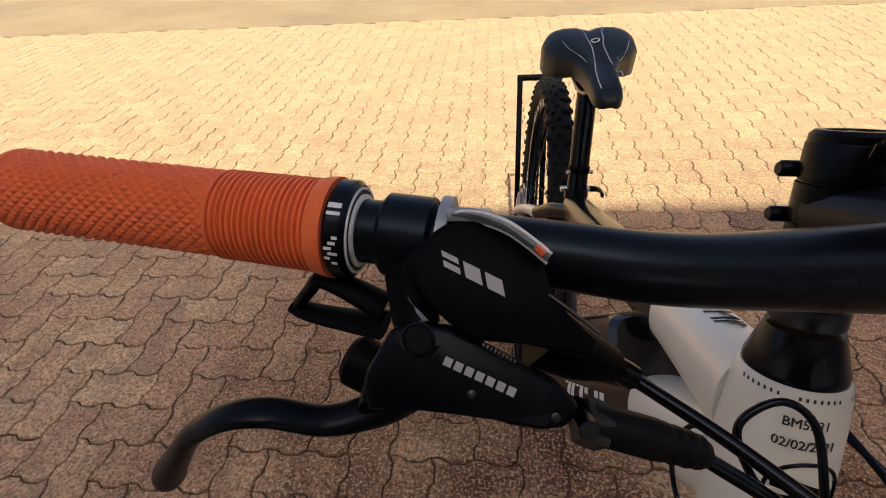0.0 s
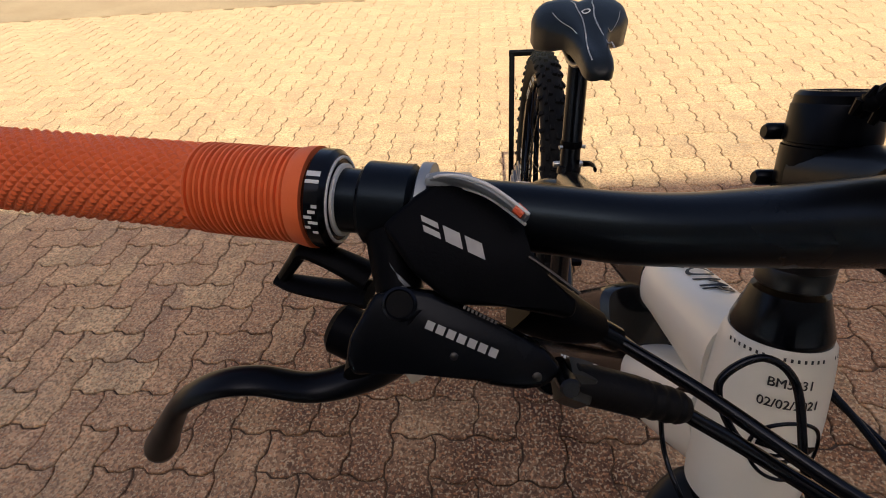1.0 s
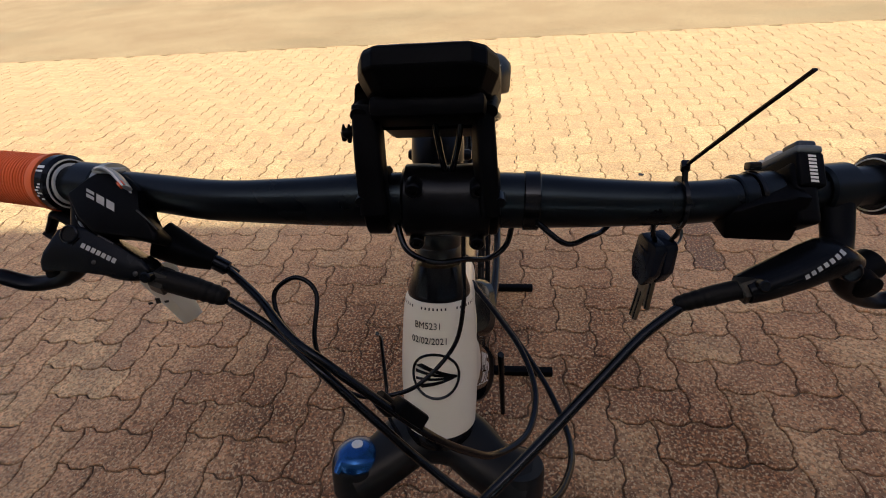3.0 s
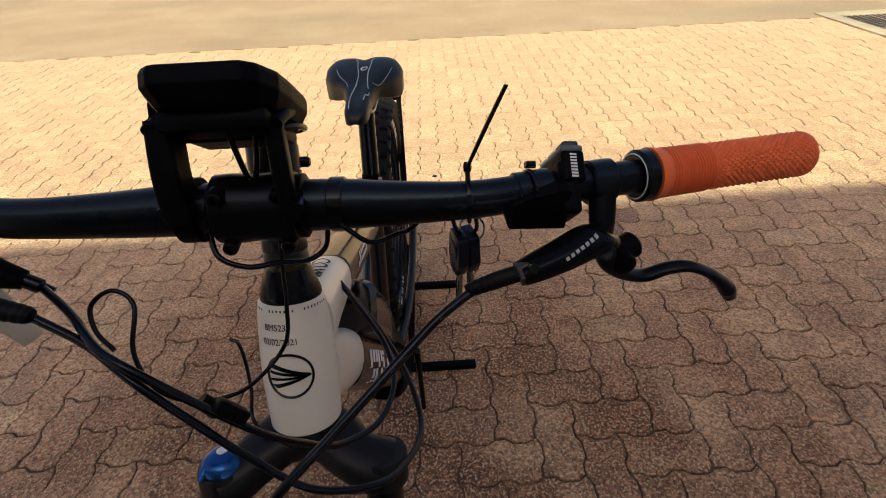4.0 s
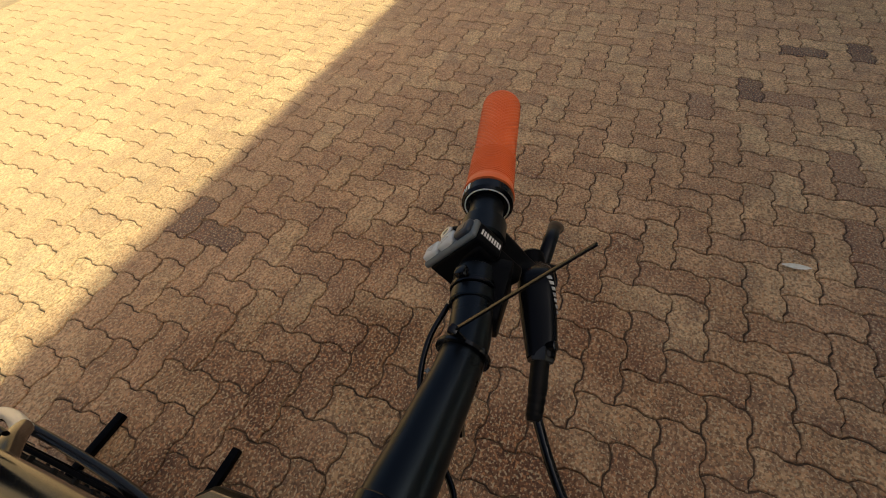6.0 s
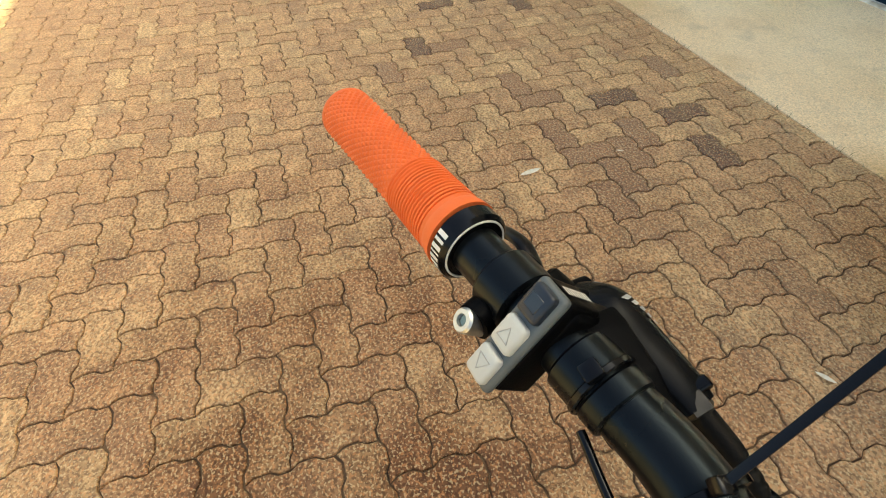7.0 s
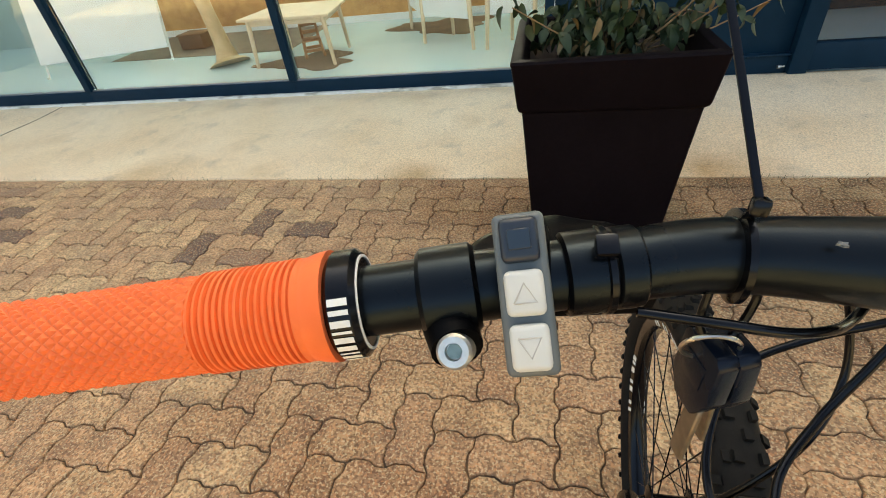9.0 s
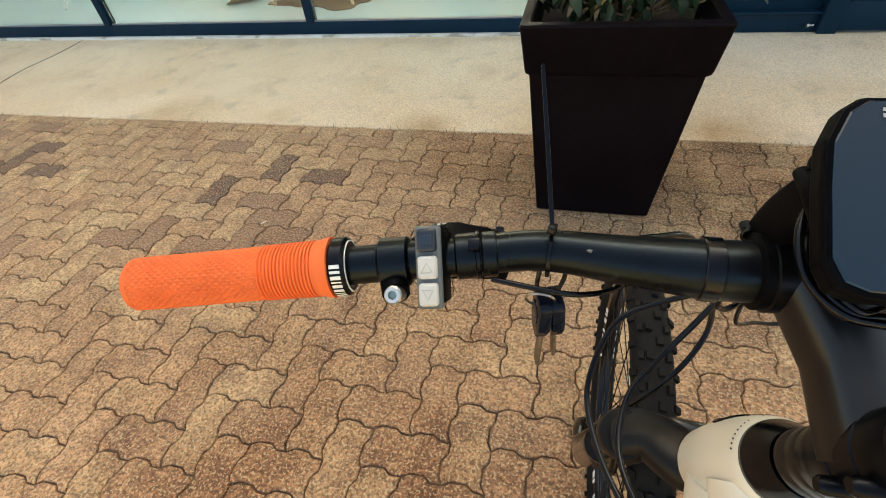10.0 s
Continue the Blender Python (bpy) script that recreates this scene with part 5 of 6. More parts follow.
# ---- saddle ----
def saddle():
    rows = [(0.4855, 0.0030, 0.931, 0.003), (0.4870, 0.0080, 0.935, 0.009), (0.4910, 0.0130, 0.939, 0.014), (0.499, 0.0180, 0.9435, 0.019), (0.516, 0.0205, 0.948, 0.023), (0.548, 0.0215, 0.952, 0.026), (0.585, 0.0262, 0.955, 0.028), (0.612, 0.036, 0.959, 0.030), (0.634, 0.056, 0.963, 0.042), (0.664, 0.0735, 0.968, 0.054), (0.696, 0.0765, 0.971, 0.056), (0.716, 0.071, 0.9705, 0.050), (0.728, 0.059, 0.967, 0.040), (0.734, 0.042, 0.960, 0.024)]
    rings = []
    for y, w, z, d in rows:
        ring = []
        for k in range(36):
            a = 2 * math.pi * k / 36
            x, h = math.cos(a), math.sin(a)
            px = w * math.copysign(abs(x) ** 0.75, x)
            dip = 0.0045 * math.exp(-(px / 0.010) ** 2) * (1 if y > 0.54 else 0.2)
            pz = z - dip * max(0, h) - (d * (1 - h) * 0.5 if h < 0 else 0) - d * 0.5 * (1 - max(0, h)) * (abs(px) / max(w, 1e-4)) ** 2.2
            back = 0.007 * max(0.0, y - 0.69) / 0.04 * (1 - abs(px) / w)
            ring.append(P(px, y - back, pz))
        rings.append(ring)
    top = part("saddle", loft(bmesh.new(), rings), SADDLE, bike, "dark blue-black padded saddle with pale stitching")
    tree = skin(top)

    def over(u, y, lift=0.0003):
        """A point on top of the saddle."""
        q = P(u, y, 1.1)
        hit = tree.ray_cast(q, Vector((0, 0, -1)))[0]
        return (hit if hit is not None else P(u, y, 0.96)) + Vector((0, 0, lift))

    for s in (-1, 1):
        part("stitching", tube([over(s * u, y) for u, y in ((0.0180, 0.702), (0.0135, 0.690), (0.0125, 0.668), (0.0090, 0.640), (0.0105, 0.600), (0.0150, 0.560), (0.0165, 0.530), (0.0155, 0.508))], 0.0010, n=6, per=4), STITCH, top, "pale piping")
        part("seam", tube([over(s * u, y) for u, y in ((0.052, 0.660), (0.044, 0.634), (0.030, 0.610), (0.024, 0.590))], 0.0006, n=6, per=4), STITCH, top)
    part("badge", tube([over(0.0060 * math.cos(k * math.pi / 8), 0.662 + 0.0062 * math.sin(k * math.pi / 8)) for k in range(16)], 0.0012, n=6, per=2, closed=True), PRINT_WHITE, top, "small pale oval badge")
    for s in (-1, 1):
        part("rail", tube([P(s * 0.010, 0.545, 0.932), P(s * 0.020, 0.58, 0.912), P(s * 0.022, 0.66, 0.905), P(s * 0.035, 0.73, 0.930)], 0.0036, n=10), STEEL, top)
    part("rail_clamp", block(ortho(P(0, 0.645, 0.905), (1, 0, 0), (0, 1, 0)), (0.045, 0.036, 0.020), 0.004, 2), PLASTIC, top)


SADDLE = material("saddle_vinyl", (0.0040, 0.0080, 0.0100), 0.42, second=(0.006, 0.0105, 0.0130), scale=60, bump=0.2, bump_scale=700, spec=0.25)
STITCH = material("pale_piping", (0.42, 0.42, 0.40), 0.5)
saddle()

# ---- rear triangle ----
AXLE_R, AXLE_F = (0.964, 0.419), (-0.285, 0.357)
for s in (-1, 1):
    part("seat_stay_upper", tube([P(s * 0.006, 0.570, 0.695), P(s * 0.030, 0.615, 0.668), P(s * 0.052, 0.665, 0.625)], [0.015, 0.0150, 0.0130], n=16, power=2.8), FRAME_BLACK, bike)
    part("seat_stay", tube([P(s * 0.052, 0.664, 0.6255), P(s * 0.062, 0.75, 0.575), P(s * 0.066, 0.86, 0.50), P(s * 0.067, AXLE_R[0], AXLE_R[1])], [0.0125, 0.0110, 0.0100, 0.011], n=16, power=2.6), WHITE, bike, "cream-white seat stay")
    part("chain_stay", tube([P(s * 0.030, 0.50, 0.345), P(s * 0.055, 0.65, 0.365), P(s * 0.066, 0.82, 0.395), P(s * 0.067, AXLE_R[0], AXLE_R[1])], [0.014, 0.012, 0.010, 0.011], n=14), FRAME_BLACK, bike)
    crank = part("crank_arm", tube([P(s * 0.075, 0.485, 0.345), P(s * 0.085, 0.485 - s * 0.05, 0.345 - s * 0.160)], [0.013, 0.010], flat=0.6, n=14, smooth_line=False), GLOSS, bike)
ring = part("chainring", turned(P(-0.060, 0.485, 0.345), (-1, 0, 0), [(0, 0.055), (0.0, 0.082), (0.003, 0.084), (0.003, 0.055)], 48, cap=False), STEEL, bike)
bm = bmesh.new()
tube([P(-0.0615, 0.485, 0.429), P(-0.0615, 0.70, 0.448), P(-0.0615, AXLE_R[0], 0.467), P(-0.0615, AXLE_R[0] + 0.045, AXLE_R[1]), P(-0.0615, AXLE_R[0], 0.372), P(-0.0615, 0.70, 0.30), P(-0.0615, 0.485, 0.262), P(-0.0615, 0.402, 0.345)], 0.0042, flat=0.8, n=8, closed=True, bm=bm)
part("chain", bm, STEEL, bike, "dull steel chain")
part("cassette", turned(P(-0.045, *AXLE_R), (-1, 0, 0), [(0, 0.03), (0, 0.078), (0.003, 0.078), (0.004, 0.066), (0.008, 0.066), (0.009, 0.054), (0.013, 0.054), (0.014, 0.042), (0.022, 0.038), (0.024, 0.02)], 40), STEEL, bike)
part("derailleur", tube([P(-0.070, AXLE_R[0] + 0.01, AXLE_R[1] - 0.03), P(-0.075, AXLE_R[0] + 0.015, AXLE_R[1] - 0.09), P(-0.070, AXLE_R[0] - 0.03, AXLE_R[1] - 0.15)], [0.014, 0.012, 0.010], n=12), PLASTIC, bike)
part("brake_disc", turned(P(0.045, *AXLE_R), (1, 0, 0), [(0, 0.055), (0, 0.090), (0.002, 0.090), (0.002, 0.055)], 48, cap=False), STEEL, bike)


# ---- wheels ----
def wheel(name, ay, az, seed):
    mid = P(0, ay, az)
    side = (P(0.1, ay, az) - mid).normalized()
    up = (P(0, ay, az + 0.1) - P(0, ay, az)).normalized()
    side = (side - up * side.dot(up)).normalized()
    fwd = side.cross(up)

    def at(u, r, a):
        return mid + side * u + (up * math.cos(a) + fwd * math.sin(a)) * r

    prof = [(-0.017, 0.306), (-0.022, 0.312), (-0.0275, 0.328), (-0.0265, 0.343), (-0.020, 0.353), (-0.010, 0.3575), (0.0, 0.359), (0.010, 0.3575), (0.020, 0.353), (0.0265, 0.343), (0.0275, 0.328), (0.022, 0.312), (0.017, 0.306)]
    n = 96
    rings = [[at(u, r, 2 * math.pi * k / n) for u, r in prof] for k in range(n)]
    bm = bmesh.new()
    loft(bm, rings, cap=False, closed=True)
    t = part(name, bm, RUBBER, bike, "knobbly black tyre on a black spoked wheel")
    # tread blocks
    bm = bmesh.new()
    count = 52
    rng = random.Random(seed)
    for i in range(count):
        a = 2 * math.pi * i / count
        half = math.pi / count
        cols = ((-0.0245, 0.0050, 0.345, 0.5), (0.0245, 0.0050, 0.345, 0.5), (-0.0160, 0.0040, 0.3555, -0.3), (0.0160, 0.0040, 0.3555, 0.3), (-0.0062, 0.0050, 0.3592, 0.0), (0.0062, 0.0050, 0.3592, 0.3))
        for j, (u, w, r, skew) in enumerate(cols):
            aa = a + (half if j in (2, 3, 5) else 0)
            tilt = u / 0.0275
            da = 0.0125 / 0.36 if j > 1 else 0.0105 / 0.36
            h = 0.0050
            low, top = [], []
            for du, dd in ((-1, -1), (1, -1), (1, 1), (-1, 1)):
                uu, ag = u + w * du, aa + da * 0.5 * dd + skew * 0.006 * du
                rr = r - (0.0045 * tilt * du if j < 2 else 0.0006 * tilt * du)
                low.append(bm.verts.new(at(uu, rr - 0.003, ag)))
                uo = u + w * 0.82 * du + tilt * h * 0.7
                top.append(bm.verts.new(at(uo, rr + h * (1 - 0.45 * abs(tilt) * (j < 2)), aa + da * 0.5 * dd * 0.85 + skew * 0.006 * du)))
            bm.faces.new(top)
            for k in range(4):
                bm.faces.new((low[k], low[(k + 1) % 4], top[(k + 1) % 4], top[k]))
    part("tread", bm, RUBBER, t, "square rubber tread blocks", smooth=False)
    rimp = [(-0.016, 0.307), (-0.0165, 0.300), (-0.013, 0.288), (-0.006, 0.283), (0.006, 0.283), (0.013, 0.288), (0.0165, 0.300), (0.016, 0.307)]
    bm = bmesh.new()
    loft(bm, [[at(u, r, 2 * math.pi * k / n) for u, r in rimp] for k in range(n)], cap=False, closed=True)
    rim = part("rim", bm, GLOSS, t, "gloss black rim with white marks")
    for g in range(5):
        for s in (-1, 1):
            bm = bmesh.new()
            for k in range(9):
                if k in (3, 6):
                    continue
                a0 = g * 1.2566 + 0.25 + k * 0.062
                a1 = a0 + rng.choice((0.03, 0.042, 0.05))
                for q in range(2):
                    t0, t1 = a0 + (a1 - a0) * q / 2, a0 + (a1 - a0) * (q + 1) / 2
                    bm.faces.new([bm.verts.new(at(s * uu, rr, tt)) for uu, rr, tt in ((0.01335, 0.2880, t0), (0.01335, 0.2880, t1), (0.01690, 0.2998, t1 + 0.010), (0.01690, 0.2998, t0 + 0.010))])
            part("rim_mark", bm, PRINT_WHITE, rim)
    hub = part("hub", turned(mid - side * 0.05, side, [(0, 0.009), (0.012, 0.012), (0.018, 0.028), (0.021, 0.028), (0.024, 0.016), (0.076, 0.016), (0.079, 0.028), (0.082, 0.028), (0.088, 0.012), (0.10, 0.009)], 28), GLOSS, t)
    for i in range(32):
        s = 1 if i % 2 else -1
        a = 2 * math.pi * i / 32
        cross = 0.95 if (i // 2) % 2 else -0.95
        part("spoke", tube([at(s * 0.029, 0.025, a + cross), at(s * 0.004, 0.284, a)], 0.0011, n=5, smooth_line=False), GLOSS, t)
    return t


front_wheel = wheel("front_wheel", *AXLE_F, 1)
rear_wheel = wheel("rear_wheel", *AXLE_R, 2)

# ---- fork ----
def leg_at(s, z):
    """The middle of a fork leg at height z."""
    return P(-0.001, -0.0424 + (z - 0.8404) * 0.3917, z) + EX * (s * 0.0675)


crown = part("fork_crown", tube([leg_at(-1, 0.828), P(-0.048, -0.040, 0.838), P(-0.020, -0.020, 0.846), P(0.016, -0.020, 0.846), P(0.044, -0.040, 0.838), leg_at(1, 0.828)], [0.0225, 0.0180, 0.0170, 0.0170, 0.0180, 0.0225], flat=[1.1, 1.2, 1.5, 1.5, 1.2, 1.1], n=24, power=2.8), CROWN, bike, "satin black fork crown")
part("crown_race", turned(head(0.8515), HEAD_AXIS, [(0, 0.028), (0.006, 0.0300), (0.0118, 0.0285)], 40), GLOSS, bike)
for s in (-1, 1):
    st = part("stanchion", tube([leg_at(s, 0.843), leg_at(s, 0.68)], 0.0168, n=26, smooth_line=False), GLOSS, bike, "black fork stanchion")
    part("stanchion_top", turned(leg_at(s, 0.817), HEAD_AXIS, [(0, 0.0205), (0.002, 0.0225), (0.026, 0.0225), (0.029, 0.0212)], 36), CROWN, st)
    lo = part("fork_lower", tube([leg_at(s, 0.690), leg_at(s, 0.676), leg_at(s, 0.60), leg_at(s, 0.42), P(s * 0.066, -0.262, 0.375), P(s * 0.064, *AXLE_F)], [0.0225, 0.024, 0.0225, 0.0205, 0.019, 0.018], n=24), FRAME_BLACK, bike, "black fork lower leg")
part("fork_arch", tube([leg_at(-1, 0.662) + Vector((0, 0.02, 0)), P(-0.055, -0.105, 0.715), P(0, -0.095, 0.745), P(0.055, -0.105, 0.715), leg_at(1, 0.662) + Vector((0, 0.02, 0))], [0.013, 0.011, 0.011, 0.011, 0.013], flat=1.7, n=14), FRAME_BLACK, bike)
top_r = leg_at(-1, 0.8404)
cap = part("damper_knob", turned(top_r, HEAD_AXIS, [(0, 0.0185), (0.002, 0.0200), (0.009, 0.0192), (0.014, 0.0150), (0.0165, 0.0085), (0.0170, 0.0045)], 36), BLUE, bike, "blue anodised damper knob")
part("knob_tab", tube([top_r + HEAD_AXIS * 0.010, top_r + HEAD_AXIS * 0.011 - EX * 0.010 - EY * 0.010, top_r + HEAD_AXIS * 0.009 - EX * 0.014 - EY * 0.019], [0.007, 0.006, 0.003], n=12), BLUE, cap)
part("knob_screw", turned(top_r + HEAD_AXIS * 0.0165, HEAD_AXIS, [(0, 0.0048), (0.0014, 0.0048), (0.0016, 0.0036), (0.0010, 0.0018)], 20), PRINT_WHITE, cap)
part("knob_mark", bars(ortho(top_r + HEAD_AXIS * 0.0125 + EX * 0.0055 - EY * 0.012, EX - EY * -0.6, EY), 0.010, 0.0016, 6, 0.0012, 0.1, 0.3, 4), PRINT_WHITE, cap)
top_l = leg_at(1, 0.8404)
air = part("air_cap", turned(top_l - HEAD_AXIS * 0.005, HEAD_AXIS, [(0, 0.0190), (0.004, 0.0196), (0.008, 0.0180), (0.0085, 0.0150), (0.006, 0.0145), (0.006, 0.0100), (0.0095, 0.0095), (0.0095, 0.003)], 36), GLOSS, bike, "black fork air cap")

# ---- display over the stem ----
DV = Vector((0, 0.814, -0.581))
DN = Vector((0, 0.581, 0.814))
DM = axes(Vector((0.0165, 0.004, 1.1435)), (1, 0, 0), DV, DN)


def outline(points, w):
    return [DM @ Vector((x, y, w)) for x, y in points]


def display_rim(k, shift=0.0):
    pts = [(-0.023, -0.0360), (0.023, -0.0360), (0.0295, -0.031), (0.0350, -0.018), (0.0360, 0.0), (0.0360, 0.030), (0.032, 0.039), (0.024, 0.0420), (-0.024, 0.0420), (-0.032, 0.039), (-0.0360, 0.030), (-0.0360, 0.0), (-0.0350, -0.018), (-0.0295, -0.031)]
    return [(x * k, y * k + shift) for x, y in pts]


bm = bmesh.new()
loft(bm, [outline(display_rim(0.72, 0.009), -0.013), outline(display_rim(0.88, 0.003), -0.0095), outline(display_rim(1.0), -0.001), outline(display_rim(1.0), 0.006), outline(display_rim(0.97), 0.0085), outline(display_rim(0.955), 0.0085)])
bmesh.ops.bevel(bm, geom=bm.edges[:], offset=0.0006, segments=1, affect="EDGES")
disp = part("display", bm, PLASTIC, bike, "black assist display with a dark glossy screen", smooth=False)
bm = bmesh.new()
loft(bm, [outline(display_rim(0.93), 0.0080), outline(display_rim(0.93), 0.0092), outline(display_rim(0.915), 0.0096)])
part("screen", bm, SCREEN, disp, "dark reflecting glass", smooth=False)
part("print", bars(DM @ pose(0.0175, -0.0265, 0.0097, 0, 0, 180), 0.035, 0.0040, 7, 0.0002, 0.0, 0.2, 3), PRINT_GREY, disp, "grey maker's mark")
part("cradle", block(DM @ pose(0, 0.004, -0.0150), (0.058, 0.054, 0.012), 0.004, 2), PLASTIC, disp)
part("cradle_plate", block(pose(0.0125, -0.004, 1.1312), (0.0600, 0.0120, 0.0130), 0.003, 2), PLASTIC, disp, "black plate between the bracket arms")
for x in (-0.0195, 0.0465):
    part("bracket_ear", tube([(x, -0.018, 1.1375), (x, -0.004, 1.1370), (x, 0.010, 1.1335)], [0.0036, 0.0042, 0.0036], n=14, flat=1.2), PLASTIC, disp)
charm = part("charm", tube([(-0.0248, 0.010, 1.1195), (-0.0270, 0.009, 1.1200), (-0.0305, 0.008, 1.1190), (-0.0335, 0.007, 1.1185), (-0.0362, 0.006, 1.1175), (-0.0380, 0.006, 1.1165)], [0.0018, 0.0040, 0.0038, 0.0026, 0.0034, 0.0014], n=12), PLASTIC, bike, "small lumpy black rubber charm hanging from the bracket")
part("charm_loop", tube([(-0.0215, 0.006, 1.1330), (-0.0262, 0.008, 1.1320), (-0.0285, 0.008, 1.1220)], 0.0006, n=6), PLASTIC, charm)
for dx, drop in ((-0.0268, 0.0075), (-0.0300, 0.0085), (-0.0345, 0.0060), (-0.0375, 0.0050)):
    part("charm_foot", tube([(dx, 0.007, 1.1180), (dx - 0.0008, 0.007, 1.1180 - drop)], [0.0022, 0.0013], n=8, smooth_line=False), PLASTIC, charm)
for dx in (-0.0340, -0.0372):
    part("charm_ear", tube([(dx, 0.006, 1.1195), (dx + 0.0006, 0.006, 1.1232)], [0.0014, 0.0006], n=8, smooth_line=False), PLASTIC, charm)
for s in (-1, 1):
    foot = on_bar(-0.0385 if s < 0 else 0.0225)
    part("bracket_clamp", turned(foot - EX * 0.0065, EX, [(0, 0.018), (0.001, 0.0195), (0.012, 0.0195), (0.013, 0.018)], 30), PLASTIC, disp)
    top = Vector((-0.0175 if s < 0 else 0.0425, -0.006, 1.1385))
    part("bracket_arm", tube([foot + EZ * 0.002 - EY * 0.013, foot.lerp(top, 0.5) - EY * 0.010, top - EZ * 0.002, top + EZ * 0.002], [0.0120, 0.0115, 0.0110, 0.0085], flat=0.66 if s < 0 else 0.46, n=20, power=5), PLASTIC, disp, "black bracket arm")
    part("bracket_screw", turned(foot + EX * s * 0.006 - EY * 0.014 + EZ * 0.012, -EY, [(0, 0.003), (0.008, 0.003)], 12), BAR_BLACK, disp)
ring_on_bar(0.0430, 0.0520, 0.0168, "bar_shim", GLOSS, "gloss black shim on the bar", 0.0006)


# ---- cables and hoses ----
def cable(name, points, r, label="", mat=None, per=8):
    return part(name, tube(points, r, n=12, per=per), mat or GLOSS, bike, label)


cable("rear_brake_hose", [B(-0.121, -0.0465, -0.037), (-0.0705, -0.0751, 1.0389), (-0.0390, -0.0949, 1.0292), (-0.0151, -0.1027, 1.0017), (0.0099, -0.1084, 0.9690), (0.0428, -0.1155, 0.9412), (0.0800, -0.1056, 0.9222), (0.0985, -0.0791, 0.9030), (0.1062, -0.0434, 0.8860), (0.0965, 0.0012, 0.8815), (0.0777, 0.0421, 0.8840), (0.0535, 0.0756, 0.8975), (0.0252, 0.1032, 0.9183)], 0.0025, "black hose from the right lever, looping round the head tube into the frame")
cable("gear_cable", [(-0.112, -0.0378, 1.052), (-0.085, -0.058, 1.0475), (-0.058, -0.0830, 1.0440), (-0.0369, -0.0935, 1.0363), (-0.0130, -0.0962, 1.0097), (0.0135, -0.0961, 0.9766), (0.0317, -0.0861, 0.9441), (0.0500, -0.0725, 0.9165), (0.0735, -0.0447, 0.8985), (0.0825, -0.0032, 0.8900), (0.0737, 0.0359, 0.8925), (0.0545, 0.0667, 0.9015), (0.0277, 0.0993, 0.9165)], 0.0025, "black gear cable that loops into the frame")
cable("front_brake_hose", [B(0.127, -0.0462, -0.0335), (0.1263, -0.0683, 1.0365), (0.1036, -0.0878, 1.0255), (0.0693, -0.1181, 1.0080), (0.0364, -0.1440, 0.9880), (0.0050, -0.1571, 0.9380), (-0.0060, -0.1391, 0.8776), (0.0249, -0.1022, 0.8395), (0.0680, -0.0950, 0.7594), (0.092, -0.140, 0.600), (0.084, -0.235, 0.43)], 0.0027, "black brake hose from the left lever down the fork")
cable("display_wire", [(0.0309, -0.0172, 1.0675), (0.0309, -0.0302, 1.0475), (0.0308, -0.0402, 1.0287), (0.0241, -0.0478, 0.9990), (0.0037, -0.0644, 0.9826), (-0.0146, -0.0706, 0.9776), (-0.032, -0.078, 0.986), (-0.045, -0.080, 1.004), (-0.053, -0.070, 1.025), (-0.054, -0.050, 1.044), (-0.066, -0.045, 1.052), (-0.079, -0.050, 1.045), (-0.076, -0.060, 1.034), (-0.066, -0.067, 1.024)], 0.0014, "thin black wire that loops in front of the head tube")
cable("frame_wire", [(-0.044, 0.004, 0.950), (-0.0455, 0.0130, 0.9345), (-0.0477, 0.0143, 0.9089), (-0.0452, 0.0001, 0.8859), (-0.0407, -0.0207, 0.8770), (-0.030, -0.0330, 0.8620)], 0.0016, "thin black wire beside the head tube")
cable("switch_wire", [(0.0720, -0.0285, 1.0790), (0.0883, -0.0310, 1.0665), (0.1033, -0.0186, 1.0624), (0.1119, -0.0101, 1.0603), (0.1230, -0.0005, 1.0652), (0.1374, 0.0057, 1.0695), (0.1560, 0.0080, 1.0740), (0.1780, 0.0060, 1.0750)], 0.0016, "thin black wire under the bar")

cable("display_wire", [(-0.0060, -0.0260, 1.0780), (0.0010, -0.0390, 1.0680), (0.0162, -0.0409, 1.0607), (0.0324, -0.0324, 1.0562), (0.0457, -0.0194, 1.0468), (0.0560, -0.0130, 1.0520), (0.0600, -0.0100, 1.0690)], 0.0017, "thin black wire that dips under the stem")
cable("display_wire", [(0.0180, -0.012, 1.1350), (0.0205, -0.014, 1.1150), (0.0235, -0.015, 1.0960)], 0.0017, "thin black wire behind the bracket")
cable("display_wire", [(0.0320, -0.010, 1.1320), (0.0300, -0.013, 1.1180), (0.0245, -0.015, 1.0980)], 0.0017, "thin black wire behind the bracket")
for k in range(3):
    cable("display_wire", [(0.030, -0.012 + 0.004 * k, 1.132), (0.042 - 0.003 * k, -0.008 + 0.004 * k, 1.131 - 0.003 * k), (0.0500 - 0.0040 * k, 0.006 + 0.002 * k, 1.126), (0.0495 - 0.0040 * k, 0.024 + 0.001 * k, 1.117), (0.038 - 0.003 * k, 0.036 - 0.001 * k, 1.110), (0.020, 0.036 - 0.004 * k, 1.106)], 0.0019, "coiled black cable beside the stem")
part("cable_tie", turned((-0.0165, -0.0872, 0.9995), (0.5, -0.1, -0.8), [(0, 0.0045), (0.004, 0.0050), (0.012, 0.0050), (0.014, 0.0040)], 14), PLASTIC, bike)
clip = part("cable_clip", block(ortho((0.0023, -0.0938, 0.996), Vector((0.62, 0.0, -0.78)), (0.5, -0.6, 0.5)), (0.020, 0.013, 0.009), 0.002, 2), PLASTIC, bike, "small black cable clip with pale print")
